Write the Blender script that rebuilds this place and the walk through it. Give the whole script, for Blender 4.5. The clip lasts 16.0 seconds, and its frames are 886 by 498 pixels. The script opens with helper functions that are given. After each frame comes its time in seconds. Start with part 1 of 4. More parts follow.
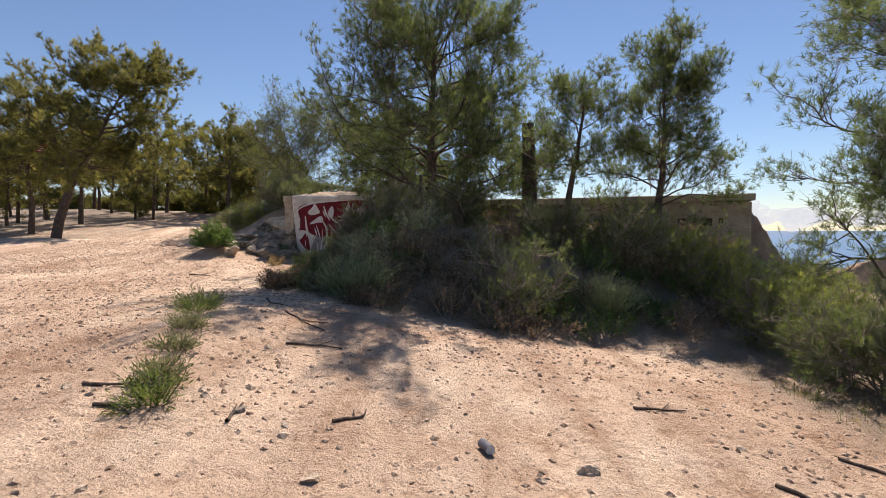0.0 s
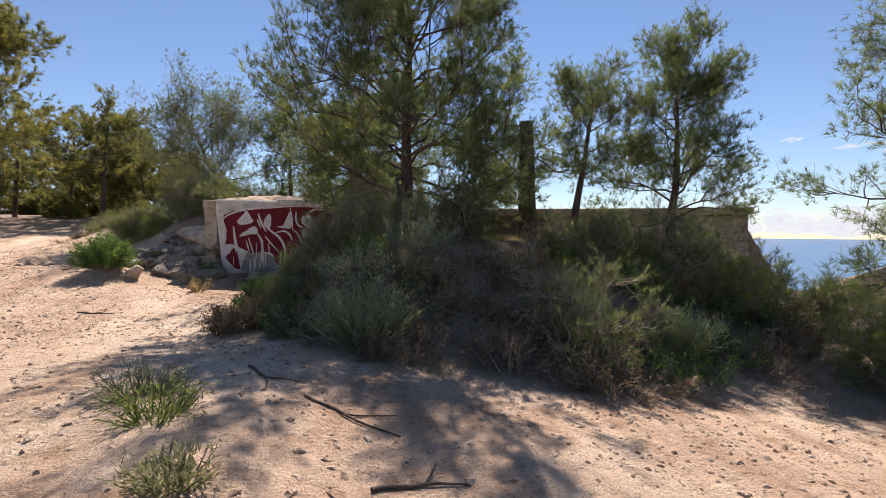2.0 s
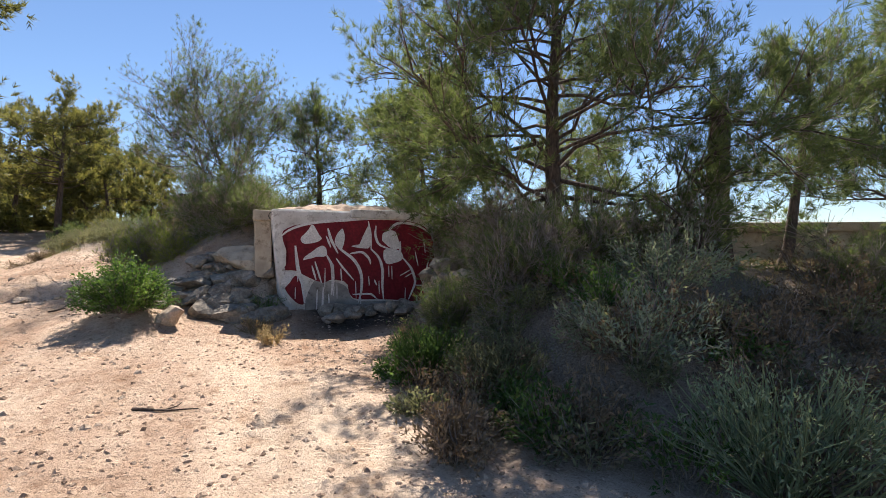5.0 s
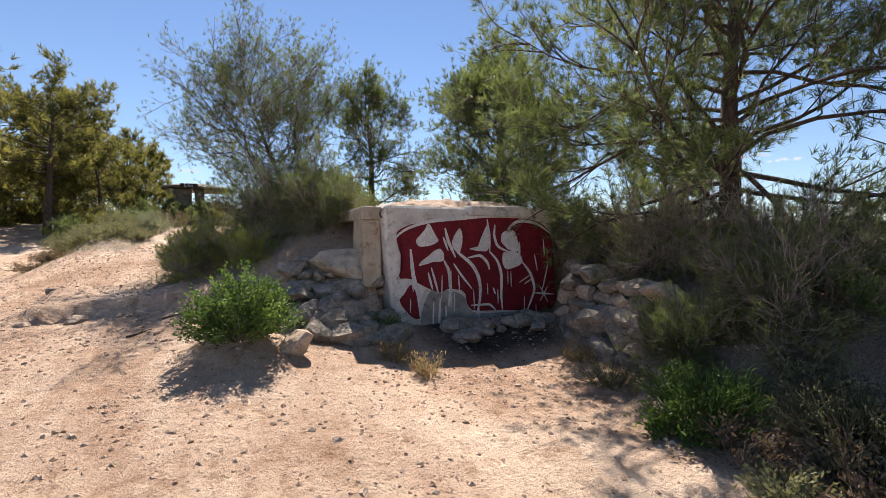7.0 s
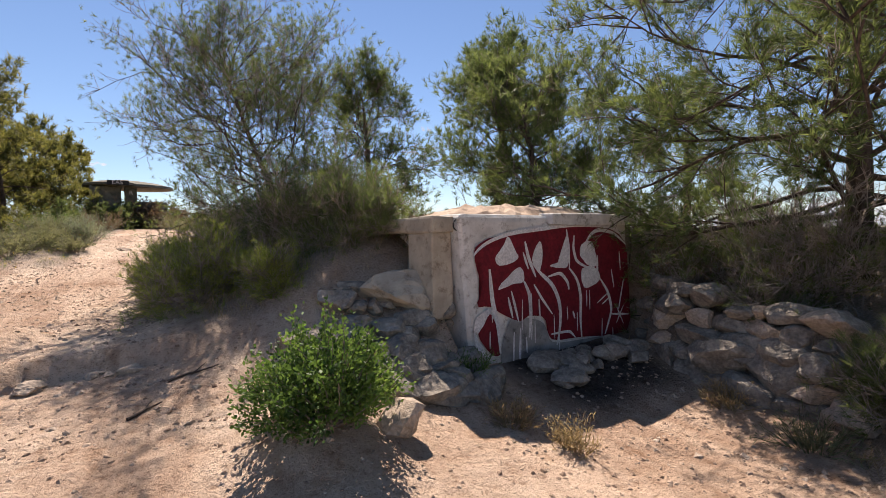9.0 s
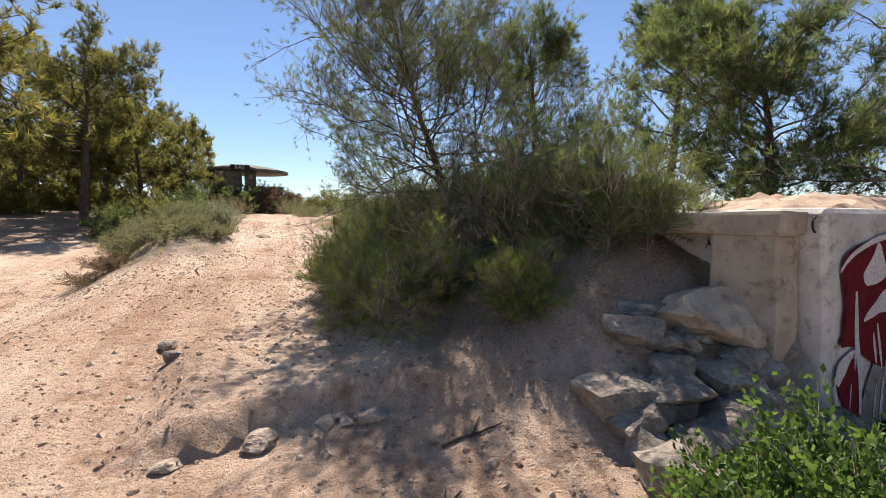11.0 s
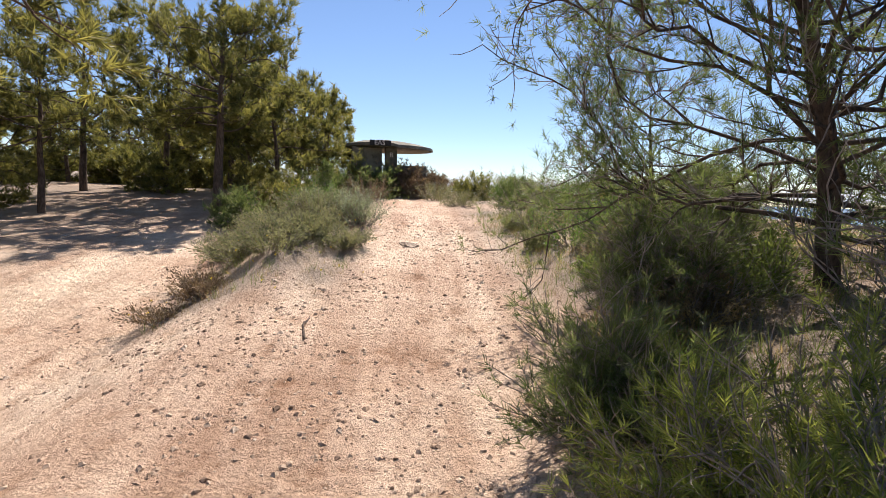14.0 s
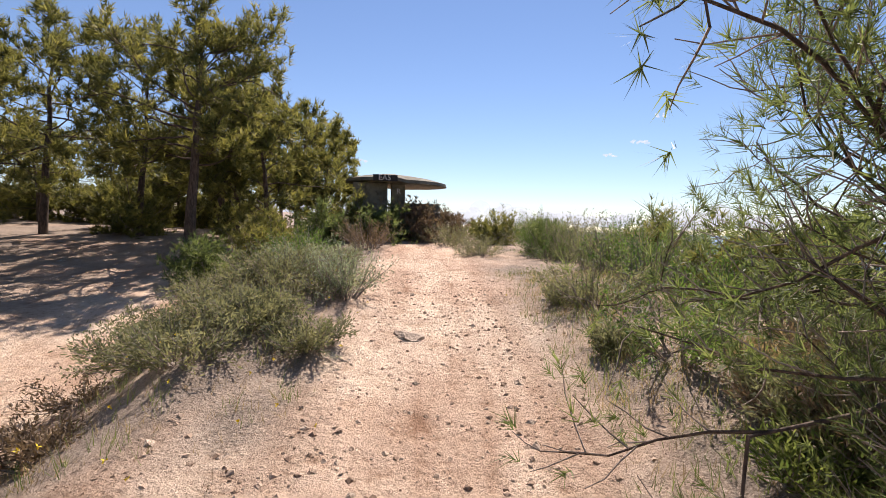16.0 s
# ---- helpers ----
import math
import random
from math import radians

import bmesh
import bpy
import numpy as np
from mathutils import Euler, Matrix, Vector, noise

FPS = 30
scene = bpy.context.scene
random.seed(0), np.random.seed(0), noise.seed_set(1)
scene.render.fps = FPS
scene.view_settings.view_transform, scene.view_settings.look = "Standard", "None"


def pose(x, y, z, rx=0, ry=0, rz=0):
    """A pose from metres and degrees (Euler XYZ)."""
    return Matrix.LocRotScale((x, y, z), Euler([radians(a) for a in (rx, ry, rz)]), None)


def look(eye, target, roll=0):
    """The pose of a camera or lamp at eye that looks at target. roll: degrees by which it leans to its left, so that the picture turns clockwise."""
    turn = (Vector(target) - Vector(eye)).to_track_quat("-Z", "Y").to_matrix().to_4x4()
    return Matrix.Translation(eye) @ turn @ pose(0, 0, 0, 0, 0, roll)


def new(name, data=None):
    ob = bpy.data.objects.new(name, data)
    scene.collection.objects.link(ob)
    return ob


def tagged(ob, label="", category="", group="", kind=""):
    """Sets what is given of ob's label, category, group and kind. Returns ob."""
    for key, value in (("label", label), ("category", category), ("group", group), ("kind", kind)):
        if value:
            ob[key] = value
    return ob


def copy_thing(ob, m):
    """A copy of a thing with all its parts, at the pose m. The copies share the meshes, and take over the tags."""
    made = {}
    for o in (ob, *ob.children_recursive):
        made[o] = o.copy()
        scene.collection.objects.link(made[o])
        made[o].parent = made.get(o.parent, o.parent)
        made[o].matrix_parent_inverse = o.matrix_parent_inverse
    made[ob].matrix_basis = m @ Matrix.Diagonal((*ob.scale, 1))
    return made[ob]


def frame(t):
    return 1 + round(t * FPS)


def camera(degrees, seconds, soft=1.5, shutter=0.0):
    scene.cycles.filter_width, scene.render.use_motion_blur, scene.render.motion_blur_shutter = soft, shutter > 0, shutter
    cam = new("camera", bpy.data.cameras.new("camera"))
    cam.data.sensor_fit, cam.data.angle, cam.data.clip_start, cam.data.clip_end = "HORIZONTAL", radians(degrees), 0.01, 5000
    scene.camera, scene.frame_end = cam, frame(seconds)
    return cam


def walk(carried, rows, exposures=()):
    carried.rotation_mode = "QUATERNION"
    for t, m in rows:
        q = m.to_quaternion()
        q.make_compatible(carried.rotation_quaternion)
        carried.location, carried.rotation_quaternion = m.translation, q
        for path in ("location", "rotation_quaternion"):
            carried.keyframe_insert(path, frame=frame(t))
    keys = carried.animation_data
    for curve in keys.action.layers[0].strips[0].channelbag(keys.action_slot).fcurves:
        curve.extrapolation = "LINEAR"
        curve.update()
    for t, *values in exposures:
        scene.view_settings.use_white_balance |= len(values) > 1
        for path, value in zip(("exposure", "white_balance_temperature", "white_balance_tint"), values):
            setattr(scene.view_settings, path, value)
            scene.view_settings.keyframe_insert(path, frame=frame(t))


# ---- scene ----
cam = camera(87.1, 16.0, 0.6)
PATH = [
    (0, (0.0, 0.0, 1.4), (0.0, 1.998, 1.309), 0.0),
    (0.5, (-0.41, 0.61, 1.509), (-0.24, 2.601, 1.415), 0.1),
    (1, (-0.842, 1.056, 1.482), (-0.478, 3.02, 1.393), 0.3),
    (1.5, (-1.296, 1.544, 1.445), (-0.914, 3.506, 1.367), 0.2),
    (2, (-1.649, 2.126, 1.556), (-1.216, 4.078, 1.495), 0.2),
    (2.5, (-1.994, 2.589, 1.585), (-1.48, 4.521, 1.536), 0.1),
    (3, (-2.254, 3.056, 1.564), (-1.652, 4.963, 1.526), -0.0),
    (3.5, (-2.657, 3.711, 1.693), (-2.025, 5.608, 1.656), 0.0),
    (4, (-3.161, 4.266, 1.689), (-2.526, 6.162, 1.662), -0.1),
    (4.5, (-3.571, 4.868, 1.626), (-2.952, 6.77, 1.616), -0.1),
    (5, (-4.097, 5.456, 1.707), (-3.482, 7.359, 1.701), -0.0),
    (7.5, (-6.3, 7.9, 1.9), (-5.532, 9.746, 1.837), -0.2),
    (8, (-6.556, 8.401, 1.913), (-5.725, 10.218, 1.84), -0.4),
    (8.5, (-6.825, 8.811, 2.044), (-5.905, 10.586, 1.981), -0.8),
    (9, (-7.042, 9.41, 2.147), (-6.07, 11.157, 2.081), -0.8),
    (9.5, (-7.413, 9.933, 2.172), (-6.497, 11.709, 2.092), -0.8),
    (10, (-7.796, 10.399, 2.211), (-6.987, 12.226, 2.113), -0.6),
    (12.5, (-8.246, 13.735, 2.307), (-7.745, 15.664, 2.14), 1.3),
    (13, (-8.239, 14.551, 2.31), (-7.89, 16.51, 2.109), 1.6),
    (13.5, (-8.369, 15.303, 2.465), (-8.171, 17.277, 2.21), 1.5),
    (14, (-8.416, 15.862, 2.705), (-8.252, 17.842, 2.471), 1.7),
    (14.5, (-8.396, 16.527, 2.792), (-8.278, 18.515, 2.607), 1.5),
    (15, (-8.482, 17.172, 2.893), (-8.372, 19.163, 2.735), 1.5),
    (15.5, (-8.373, 17.812, 2.945), (-8.27, 19.805, 2.815), 1.6),
    (16, (-8.265, 18.479, 3.077), (-8.162, 20.474, 2.972), 1.7),
]
walk(cam, [(t, look(eye, target, roll)) for t, eye, target, roll in PATH],
     [(0, 0.74, 6600, 17), (1.5, 0.84, 6550, 18), (5, 1.1, 6300, 13), (9, 0.92, 6600, 18), (13, 1.04, 6350, 15), (16, 0.94, 6500, 20)])


# ---- light ----
SUN_AZ, SUN_EL = 13.0, 51.0          # degrees clockwise from +y, and above the horizon
world = bpy.data.worlds.new("world")
scene.world = world
world.use_nodes = True
wn = world.node_tree.nodes
sky = wn.new("ShaderNodeTexSky")
sky.sky_type, sky.sun_disc = "NISHITA", False
sky.sun_elevation, sky.sun_rotation = radians(SUN_EL), radians(SUN_AZ)
sky.air_density, sky.dust_density, sky.ozone_density = 1.0, 0.0, 4.0
wn["Background"].inputs[1].default_value = 0.066
world.node_tree.links.new(sky.outputs[0], wn["Background"].inputs[0])
sun = new("sun", bpy.data.lights.new("sun", "SUN"))
sun.data.energy, sun.data.angle, sun.data.color = 5.0, radians(0.53), (1.0, 0.92, 0.8)
_a, _e = radians(SUN_AZ), radians(SUN_EL)
sun.matrix_world = look((math.sin(_a) * math.cos(_e) * 60, math.cos(_a) * math.cos(_e) * 60, math.sin(_e) * 60), (0, 0, 0))

rng = np.random.default_rng(7)


# ---- materials ----
def material(name, rough=0.9, spec=0.3):
    m = bpy.data.materials.new(name)
    m.use_nodes = True
    b = m.node_tree.nodes["Principled BSDF"]
    b.inputs["Roughness"].default_value = rough
    b.inputs["Specular IOR Level"].default_value = spec
    return m, m.node_tree.nodes, m.node_tree.links, b


def noise_node(n, l, scale, detail=4.0, rough=0.6, vec=None):
    t = n.new("ShaderNodeTexNoise")
    t.inputs["Scale"].default_value, t.inputs["Detail"].default_value, t.inputs["Roughness"].default_value = scale, detail, rough
    if vec is not None:
        l.new(vec, t.inputs["Vector"])
    return t


def ramp(n, l, fac, stops):
    r = n.new("ShaderNodeValToRGB")
    e = r.color_ramp.elements
    while len(e) < len(stops):
        e.new(0.5)
    for k, (p, c) in enumerate(stops):
        e[k].position, e[k].color = p, (*c, 1)
    l.new(fac, r.inputs[0])
    return r


def mix(n, l, fac, a, b, kind="MIX"):
    m = n.new("ShaderNodeMix")
    m.data_type, m.blend_type = "RGBA", kind
    for sock, v in ((m.inputs[0], fac), (m.inputs[6], a), (m.inputs[7], b)):
        if isinstance(v, (int, float)):
            sock.default_value = v
        elif isinstance(v, tuple):
            sock.default_value = (*v, 1)
        else:
            l.new(v, sock)
    return m.outputs[2]


def bump(n, l, b, height, strength, distance):
    k = n.new("ShaderNodeBump")
    k.inputs["Strength"].default_value, k.inputs["Distance"].default_value = strength, distance
    l.new(height, k.inputs["Height"])
    l.new(k.outputs[0], b.inputs["Normal"])


def grainy(name, dark, light, scale, rough=0.9, relief=0.004, fine=60.0, spec=0.25):
    """A plain rough surface: two scales of colour and a fine relief."""
    m, n, l, b = material(name, rough, spec)
    pos = n.new("ShaderNodeTexCoord").outputs["Object"]
    a = noise_node(n, l, scale, 6, 0.65, pos)
    f = noise_node(n, l, fine, 3, 0.6, pos)
    c = ramp(n, l, a.outputs[0], [(0.3, dark), (0.7, light)]).outputs[0]
    g = ramp(n, l, f.outputs[0], [(0.3, (0.62, 0.62, 0.62)), (0.65, (1.1, 1.1, 1.1))]).outputs[0]
    l.new(mix(n, l, 0.8, c, g, "MULTIPLY"), b.inputs["Base Color"])
    bump(n, l, b, f.outputs[0], 0.6, relief)
    return m


def leafy(name, dark, light, rough=0.55, through_it=0.5):
    """Leaves or needles: each tuft its own tone, each blade a little off it, some light passing through."""
    m, n, l, b = material(name, rough, 0.35)
    geo = n.new("ShaderNodeNewGeometry")
    tone = n.new("ShaderNodeAttribute")
    tone.attribute_name = "tone"
    f = n.new("ShaderNodeMath")
    f.operation = "MULTIPLY_ADD"
    l.new(geo.outputs["Random Per Island"], f.inputs[0])
    f.inputs[1].default_value = 0.3
    g = n.new("ShaderNodeMath")
    g.operation = "MULTIPLY"
    l.new(tone.outputs["Fac"], g.inputs[0])
    g.inputs[1].default_value = 0.7
    l.new(g.outputs[0], f.inputs[2])
    c = ramp(n, l, f.outputs[0], [(0.0, dark), (1.0, light)]).outputs[0]
    pos = n.new("ShaderNodeTexCoord").outputs["Object"]
    big = ramp(n, l, noise_node(n, l, 1.3, 2, 0.5, pos).outputs[0], [(0.3, (0.75, 0.77, 0.75)), (0.7, (1.2, 1.15, 1.0))]).outputs[0]
    col = mix(n, l, 1.0, c, big, "MULTIPLY")
    l.new(col, b.inputs["Base Color"])
    tr = n.new("ShaderNodeBsdfTranslucent")
    l.new(mix(n, l, 1.0, col, (1.45, 1.4, 1.05), "MULTIPLY"), tr.inputs[0])
    sh = n.new("ShaderNodeMixShader")
    sh.inputs[0].default_value = through_it
    l.new(b.outputs[0], sh.inputs[1])
    l.new(tr.outputs[0], sh.inputs[2])
    l.new(sh.outputs[0], n["Material Output"].inputs[0])
    LEAFY.add(m.name)
    return m


LEAFY = set()


def ground_material():
    m, n, l, b = material("dry_earth", 0.95, 0.12)
    pos = n.new("ShaderNodeTexCoord").outputs["Object"]
    big = noise_node(n, l, 0.4, 5, 0.6, pos)
    mid = noise_node(n, l, 2.6, 8, 0.72, pos)
    clod = noise_node(n, l, 13.0, 6, 0.7, pos)
    fine = noise_node(n, l, 55.0, 5, 0.75, pos)
    # wheel and foot wear drawn out along the track
    mp = n.new("ShaderNodeMapping")
    mp.inputs["Rotation"].default_value = (0, 0, radians(-22))
    mp.inputs["Scale"].default_value = (2.2, 0.22, 1.0)
    l.new(pos, mp.inputs[0])
    worn = noise_node(n, l, 1.0, 4, 0.6, mp.outputs[0])
    base = ramp(n, l, big.outputs[0], [(0.36, (0.52, 0.365, 0.26)), (0.5, (0.63, 0.47, 0.35)), (0.66, (0.72, 0.575, 0.44))]).outputs[0]
    streak = ramp(n, l, worn.outputs[0], [(0.36, (0.8, 0.74, 0.7)), (0.5, (1.0, 1.0, 1.0)), (0.64, (1.16, 1.17, 1.17))]).outputs[0]
    col = mix(n, l, 0.9, base, streak, "MULTIPLY")
    patch = ramp(n, l, mid.outputs[0], [(0.34, (0.66, 0.57, 0.5)), (0.46, (0.97, 0.95, 0.93)), (0.6, (1.02, 1.02, 1.02)), (0.68, (1.2, 1.22, 1.22))]).outputs[0]
    col = mix(n, l, 0.9, col, patch, "MULTIPLY")
    lumps = ramp(n, l, clod.outputs[0], [(0.33, (0.55, 0.47, 0.42)), (0.44, (0.95, 0.94, 0.93)), (0.7, (1.1, 1.1, 1.1))]).outputs[0]
    col = mix(n, l, 0.8, col, lumps, "MULTIPLY")
    speck = ramp(n, l, fine.outputs[0], [(0.35, (0.34, 0.27, 0.23)), (0.45, (1.0, 1.0, 1.0)), (0.7, (1.1, 1.1, 1.1))]).outputs[0]
    col = mix(n, l, 0.7, col, speck, "MULTIPLY")
    # litter under the plants
    lit = n.new("ShaderNodeAttribute")
    lit.attribute_name = "litter"
    litter = ramp(n, l, fine.outputs[0], [(0.32, (0.13, 0.1, 0.075)), (0.5, (0.29, 0.23, 0.18)), (0.68, (0.45, 0.38, 0.31))]).outputs[0]
    col = mix(n, l, lit.outputs["Fac"], col, litter)
    # ash of old fires before the painted block, with its shadow painted in
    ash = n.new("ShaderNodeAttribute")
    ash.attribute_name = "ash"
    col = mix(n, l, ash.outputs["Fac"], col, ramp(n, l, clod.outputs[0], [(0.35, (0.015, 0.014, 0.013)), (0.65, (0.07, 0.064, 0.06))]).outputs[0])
    l.new(col, b.inputs["Base Color"])
    add = n.new("ShaderNodeMath")
    add.operation = "MULTIPLY_ADD"
    l.new(fine.outputs[0], add.inputs[0])
    add.inputs[1].default_value = 0.25
    two = n.new("ShaderNodeMath")
    two.operation = "MULTIPLY_ADD"
    l.new(clod.outputs[0], two.inputs[0])
    two.inputs[1].default_value = 0.55
    l.new(mid.outputs[0], two.inputs[2])
    l.new(two.outputs[0], add.inputs[2])
    bump(n, l, b, add.outputs[0], 1.0, 0.11)
    return m


def concrete_material(name, dark, light, stain):
    m, n, l, b = material(name, 0.9, 0.25)
    pos = n.new("ShaderNodeTexCoord").outputs["Object"]
    a = noise_node(n, l, 2.2, 8, 0.7, pos)
    s = noise_node(n, l, 7.0, 8, 0.75, pos)
    f = noise_node(n, l, 70.0, 4, 0.6, pos)
    col = ramp(n, l, a.outputs[0], [(0.32, dark), (0.62, light)]).outputs[0]
    st = ramp(n, l, s.outputs[0], [(0.34, stain), (0.47, (1, 1, 1))]).outputs[0]
    col = mix(n, l, 0.85, col, st, "MULTIPLY")
    l.new(col, b.inputs["Base Color"])
    bump(n, l, b, s.outputs[0], 0.5, 0.02)
    return m


def bark_material(name, dark, light):
    m, n, l, b = material(name, 0.95, 0.15)
    pos = n.new("ShaderNodeTexCoord").outputs["Object"]
    mp = n.new("ShaderNodeMapping")
    mp.inputs["Scale"].default_value = (1, 1, 0.25)
    l.new(pos, mp.inputs[0])
    a = noise_node(n, l, 22.0, 6, 0.7, mp.outputs[0])
    l.new(ramp(n, l, a.outputs[0], [(0.35, dark), (0.65, light)]).outputs[0], b.inputs["Base Color"])
    bump(n, l, b, a.outputs[0], 1.0, 0.02)
    return m


def sea_material():
    m, n, l, b = material("sea", 0.25, 0.5)
    pos = n.new("ShaderNodeTexCoord").outputs["Object"]
    a = noise_node(n, l, 0.05, 6, 0.6, pos)
    l.new(ramp(n, l, a.outputs[0], [(0.3, (0.015, 0.06, 0.16)), (0.7, (0.02, 0.085, 0.2))]).outputs[0], b.inputs["Base Color"])
    bump(n, l, b, a.outputs[0], 0.4, 0.8)
    return m


EARTH = ground_material()
ROCK = grainy("limestone", (0.13, 0.11, 0.09), (0.42, 0.36, 0.29), 7.0, 0.92, 0.03, 34.0)
PALE_ROCK = grainy("pale_stone", (0.34, 0.27, 0.2), (0.6, 0.47, 0.36), 9.0, 0.92, 0.03, 42.0)
GRAVEL = grainy("gravel", (0.28, 0.19, 0.13), (0.6, 0.46, 0.34), 4.0, 0.95, 0.003, 90.0)
CLOD = grainy("earth_clods", (0.16, 0.1, 0.07), (0.42, 0.3, 0.21), 6.0, 0.95, 0.006, 70.0)
WHITEWASH = concrete_material("flaking_whitewash", (0.42, 0.39, 0.35), (0.72, 0.69, 0.64), (0.4, 0.36, 0.32))
CONCRETE = concrete_material("weathered_concrete", (0.3, 0.25, 0.19), (0.5, 0.43, 0.33), (0.45, 0.4, 0.35))
DARK_CONCRETE = concrete_material("stained_concrete", (0.09, 0.085, 0.065), (0.22, 0.2, 0.15), (0.5, 0.5, 0.45))
MAROON = grainy("maroon_paint", (0.12, 0.008, 0.014), (0.2, 0.014, 0.022), 6.0, 0.7, 0.002, 25.0)
WHITE_PAINT = grainy("white_paint", (0.58, 0.54, 0.52), (0.78, 0.75, 0.72), 9.0, 0.7, 0.002, 40.0)
BLACK_PAINT = grainy("black_paint", (0.015, 0.015, 0.015), (0.04, 0.04, 0.04), 9.0, 0.7, 0.002, 40.0)
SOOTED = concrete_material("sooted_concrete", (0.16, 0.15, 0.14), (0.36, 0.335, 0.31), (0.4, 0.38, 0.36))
RED_SIGN = grainy("red_sign_paint", (0.4, 0.02, 0.02), (0.5, 0.04, 0.04), 9.0, 0.6, 0.001, 40.0)
BARK = bark_material("pine_bark", (0.045, 0.034, 0.028), (0.16, 0.12, 0.095))
GREY_BARK = bark_material("grey_twigs", (0.15, 0.12, 0.1), (0.42, 0.36, 0.31))
NEEDLES = leafy("pine_needles", (0.05, 0.075, 0.028), (0.2, 0.25, 0.1))
FAR_NEEDLES = leafy("far_pine_needles", (0.055, 0.065, 0.022), (0.27, 0.26, 0.085))
FRESH = leafy("fresh_needles", (0.07, 0.115, 0.028), (0.38, 0.42, 0.11))
DRY_NEEDLES = leafy("dry_needles", (0.1, 0.07, 0.048), (0.3, 0.22, 0.155), 0.8, 0.2)
LENTISK = leafy("dark_green_leaves", (0.03, 0.07, 0.016), (0.15, 0.24, 0.06), 0.6, 0.4)
SILVER = leafy("silvery_leaves", (0.13, 0.17, 0.115), (0.34, 0.38, 0.29), 0.7, 0.35)
SAGE = leafy("grey_green_leaves", (0.085, 0.1, 0.055), (0.27, 0.27, 0.17), 0.75, 0.4)
BROOM = leafy("broom_stems", (0.16, 0.21, 0.11), (0.4, 0.45, 0.29), 0.7, 0.35)
STRAW = leafy("dry_grass", (0.2, 0.145, 0.085), (0.46, 0.36, 0.23), 0.85, 0.4)
GRASS = leafy("green_grass", (0.06, 0.1, 0.025), (0.2, 0.24, 0.08), 0.6)
YELLOW = grainy("yellow_petals", (0.7, 0.5, 0.02), (0.85, 0.65, 0.04), 9.0, 0.6, 0.001, 60.0)
SEA = sea_material()


# ---- the lie of the land ----
def ss(v):
    v = np.clip(v, 0, 1)
    return v * v * (3 - 2 * v)


def smooth_interp(v, xs, ys):
    return sum(np.interp(v + d, xs, ys) for d in (-0.8, -0.4, 0.0, 0.4, 0.8)) / 5


def track_x(y):
    return np.interp(y, [-8, 0, 5, 8, 12, 18, 30, 60], [1.5, 0, -4, -6.4, -8, -8.4, -8.6, -8])


def front_y(x):
    return smooth_interp(x, [-6, -3.2, -1, 1, 3.4, 6, 9], [10.0, 8.9, 6.3, 6.1, 6.5, 8.0, 10.5])


def wall_y(x):
    return 14.0 - 0.42 * (x + 1.4)


def grain(x, y, f, seed):
    """Cheap smooth unevenness: a few crossed waves."""
    r = np.random.default_rng(seed)
    z = 0
    for k in range(7):
        a, p, s = r.uniform(0, math.tau), r.uniform(0, math.tau), f * r.uniform(0.6, 1.7)
        z = z + np.sin((x * math.cos(a) + y * math.sin(a)) * s + p + 1.3 * np.sin((y * math.cos(a) - x * math.sin(a)) * s * 0.6 + p * 2))
    return z / 7


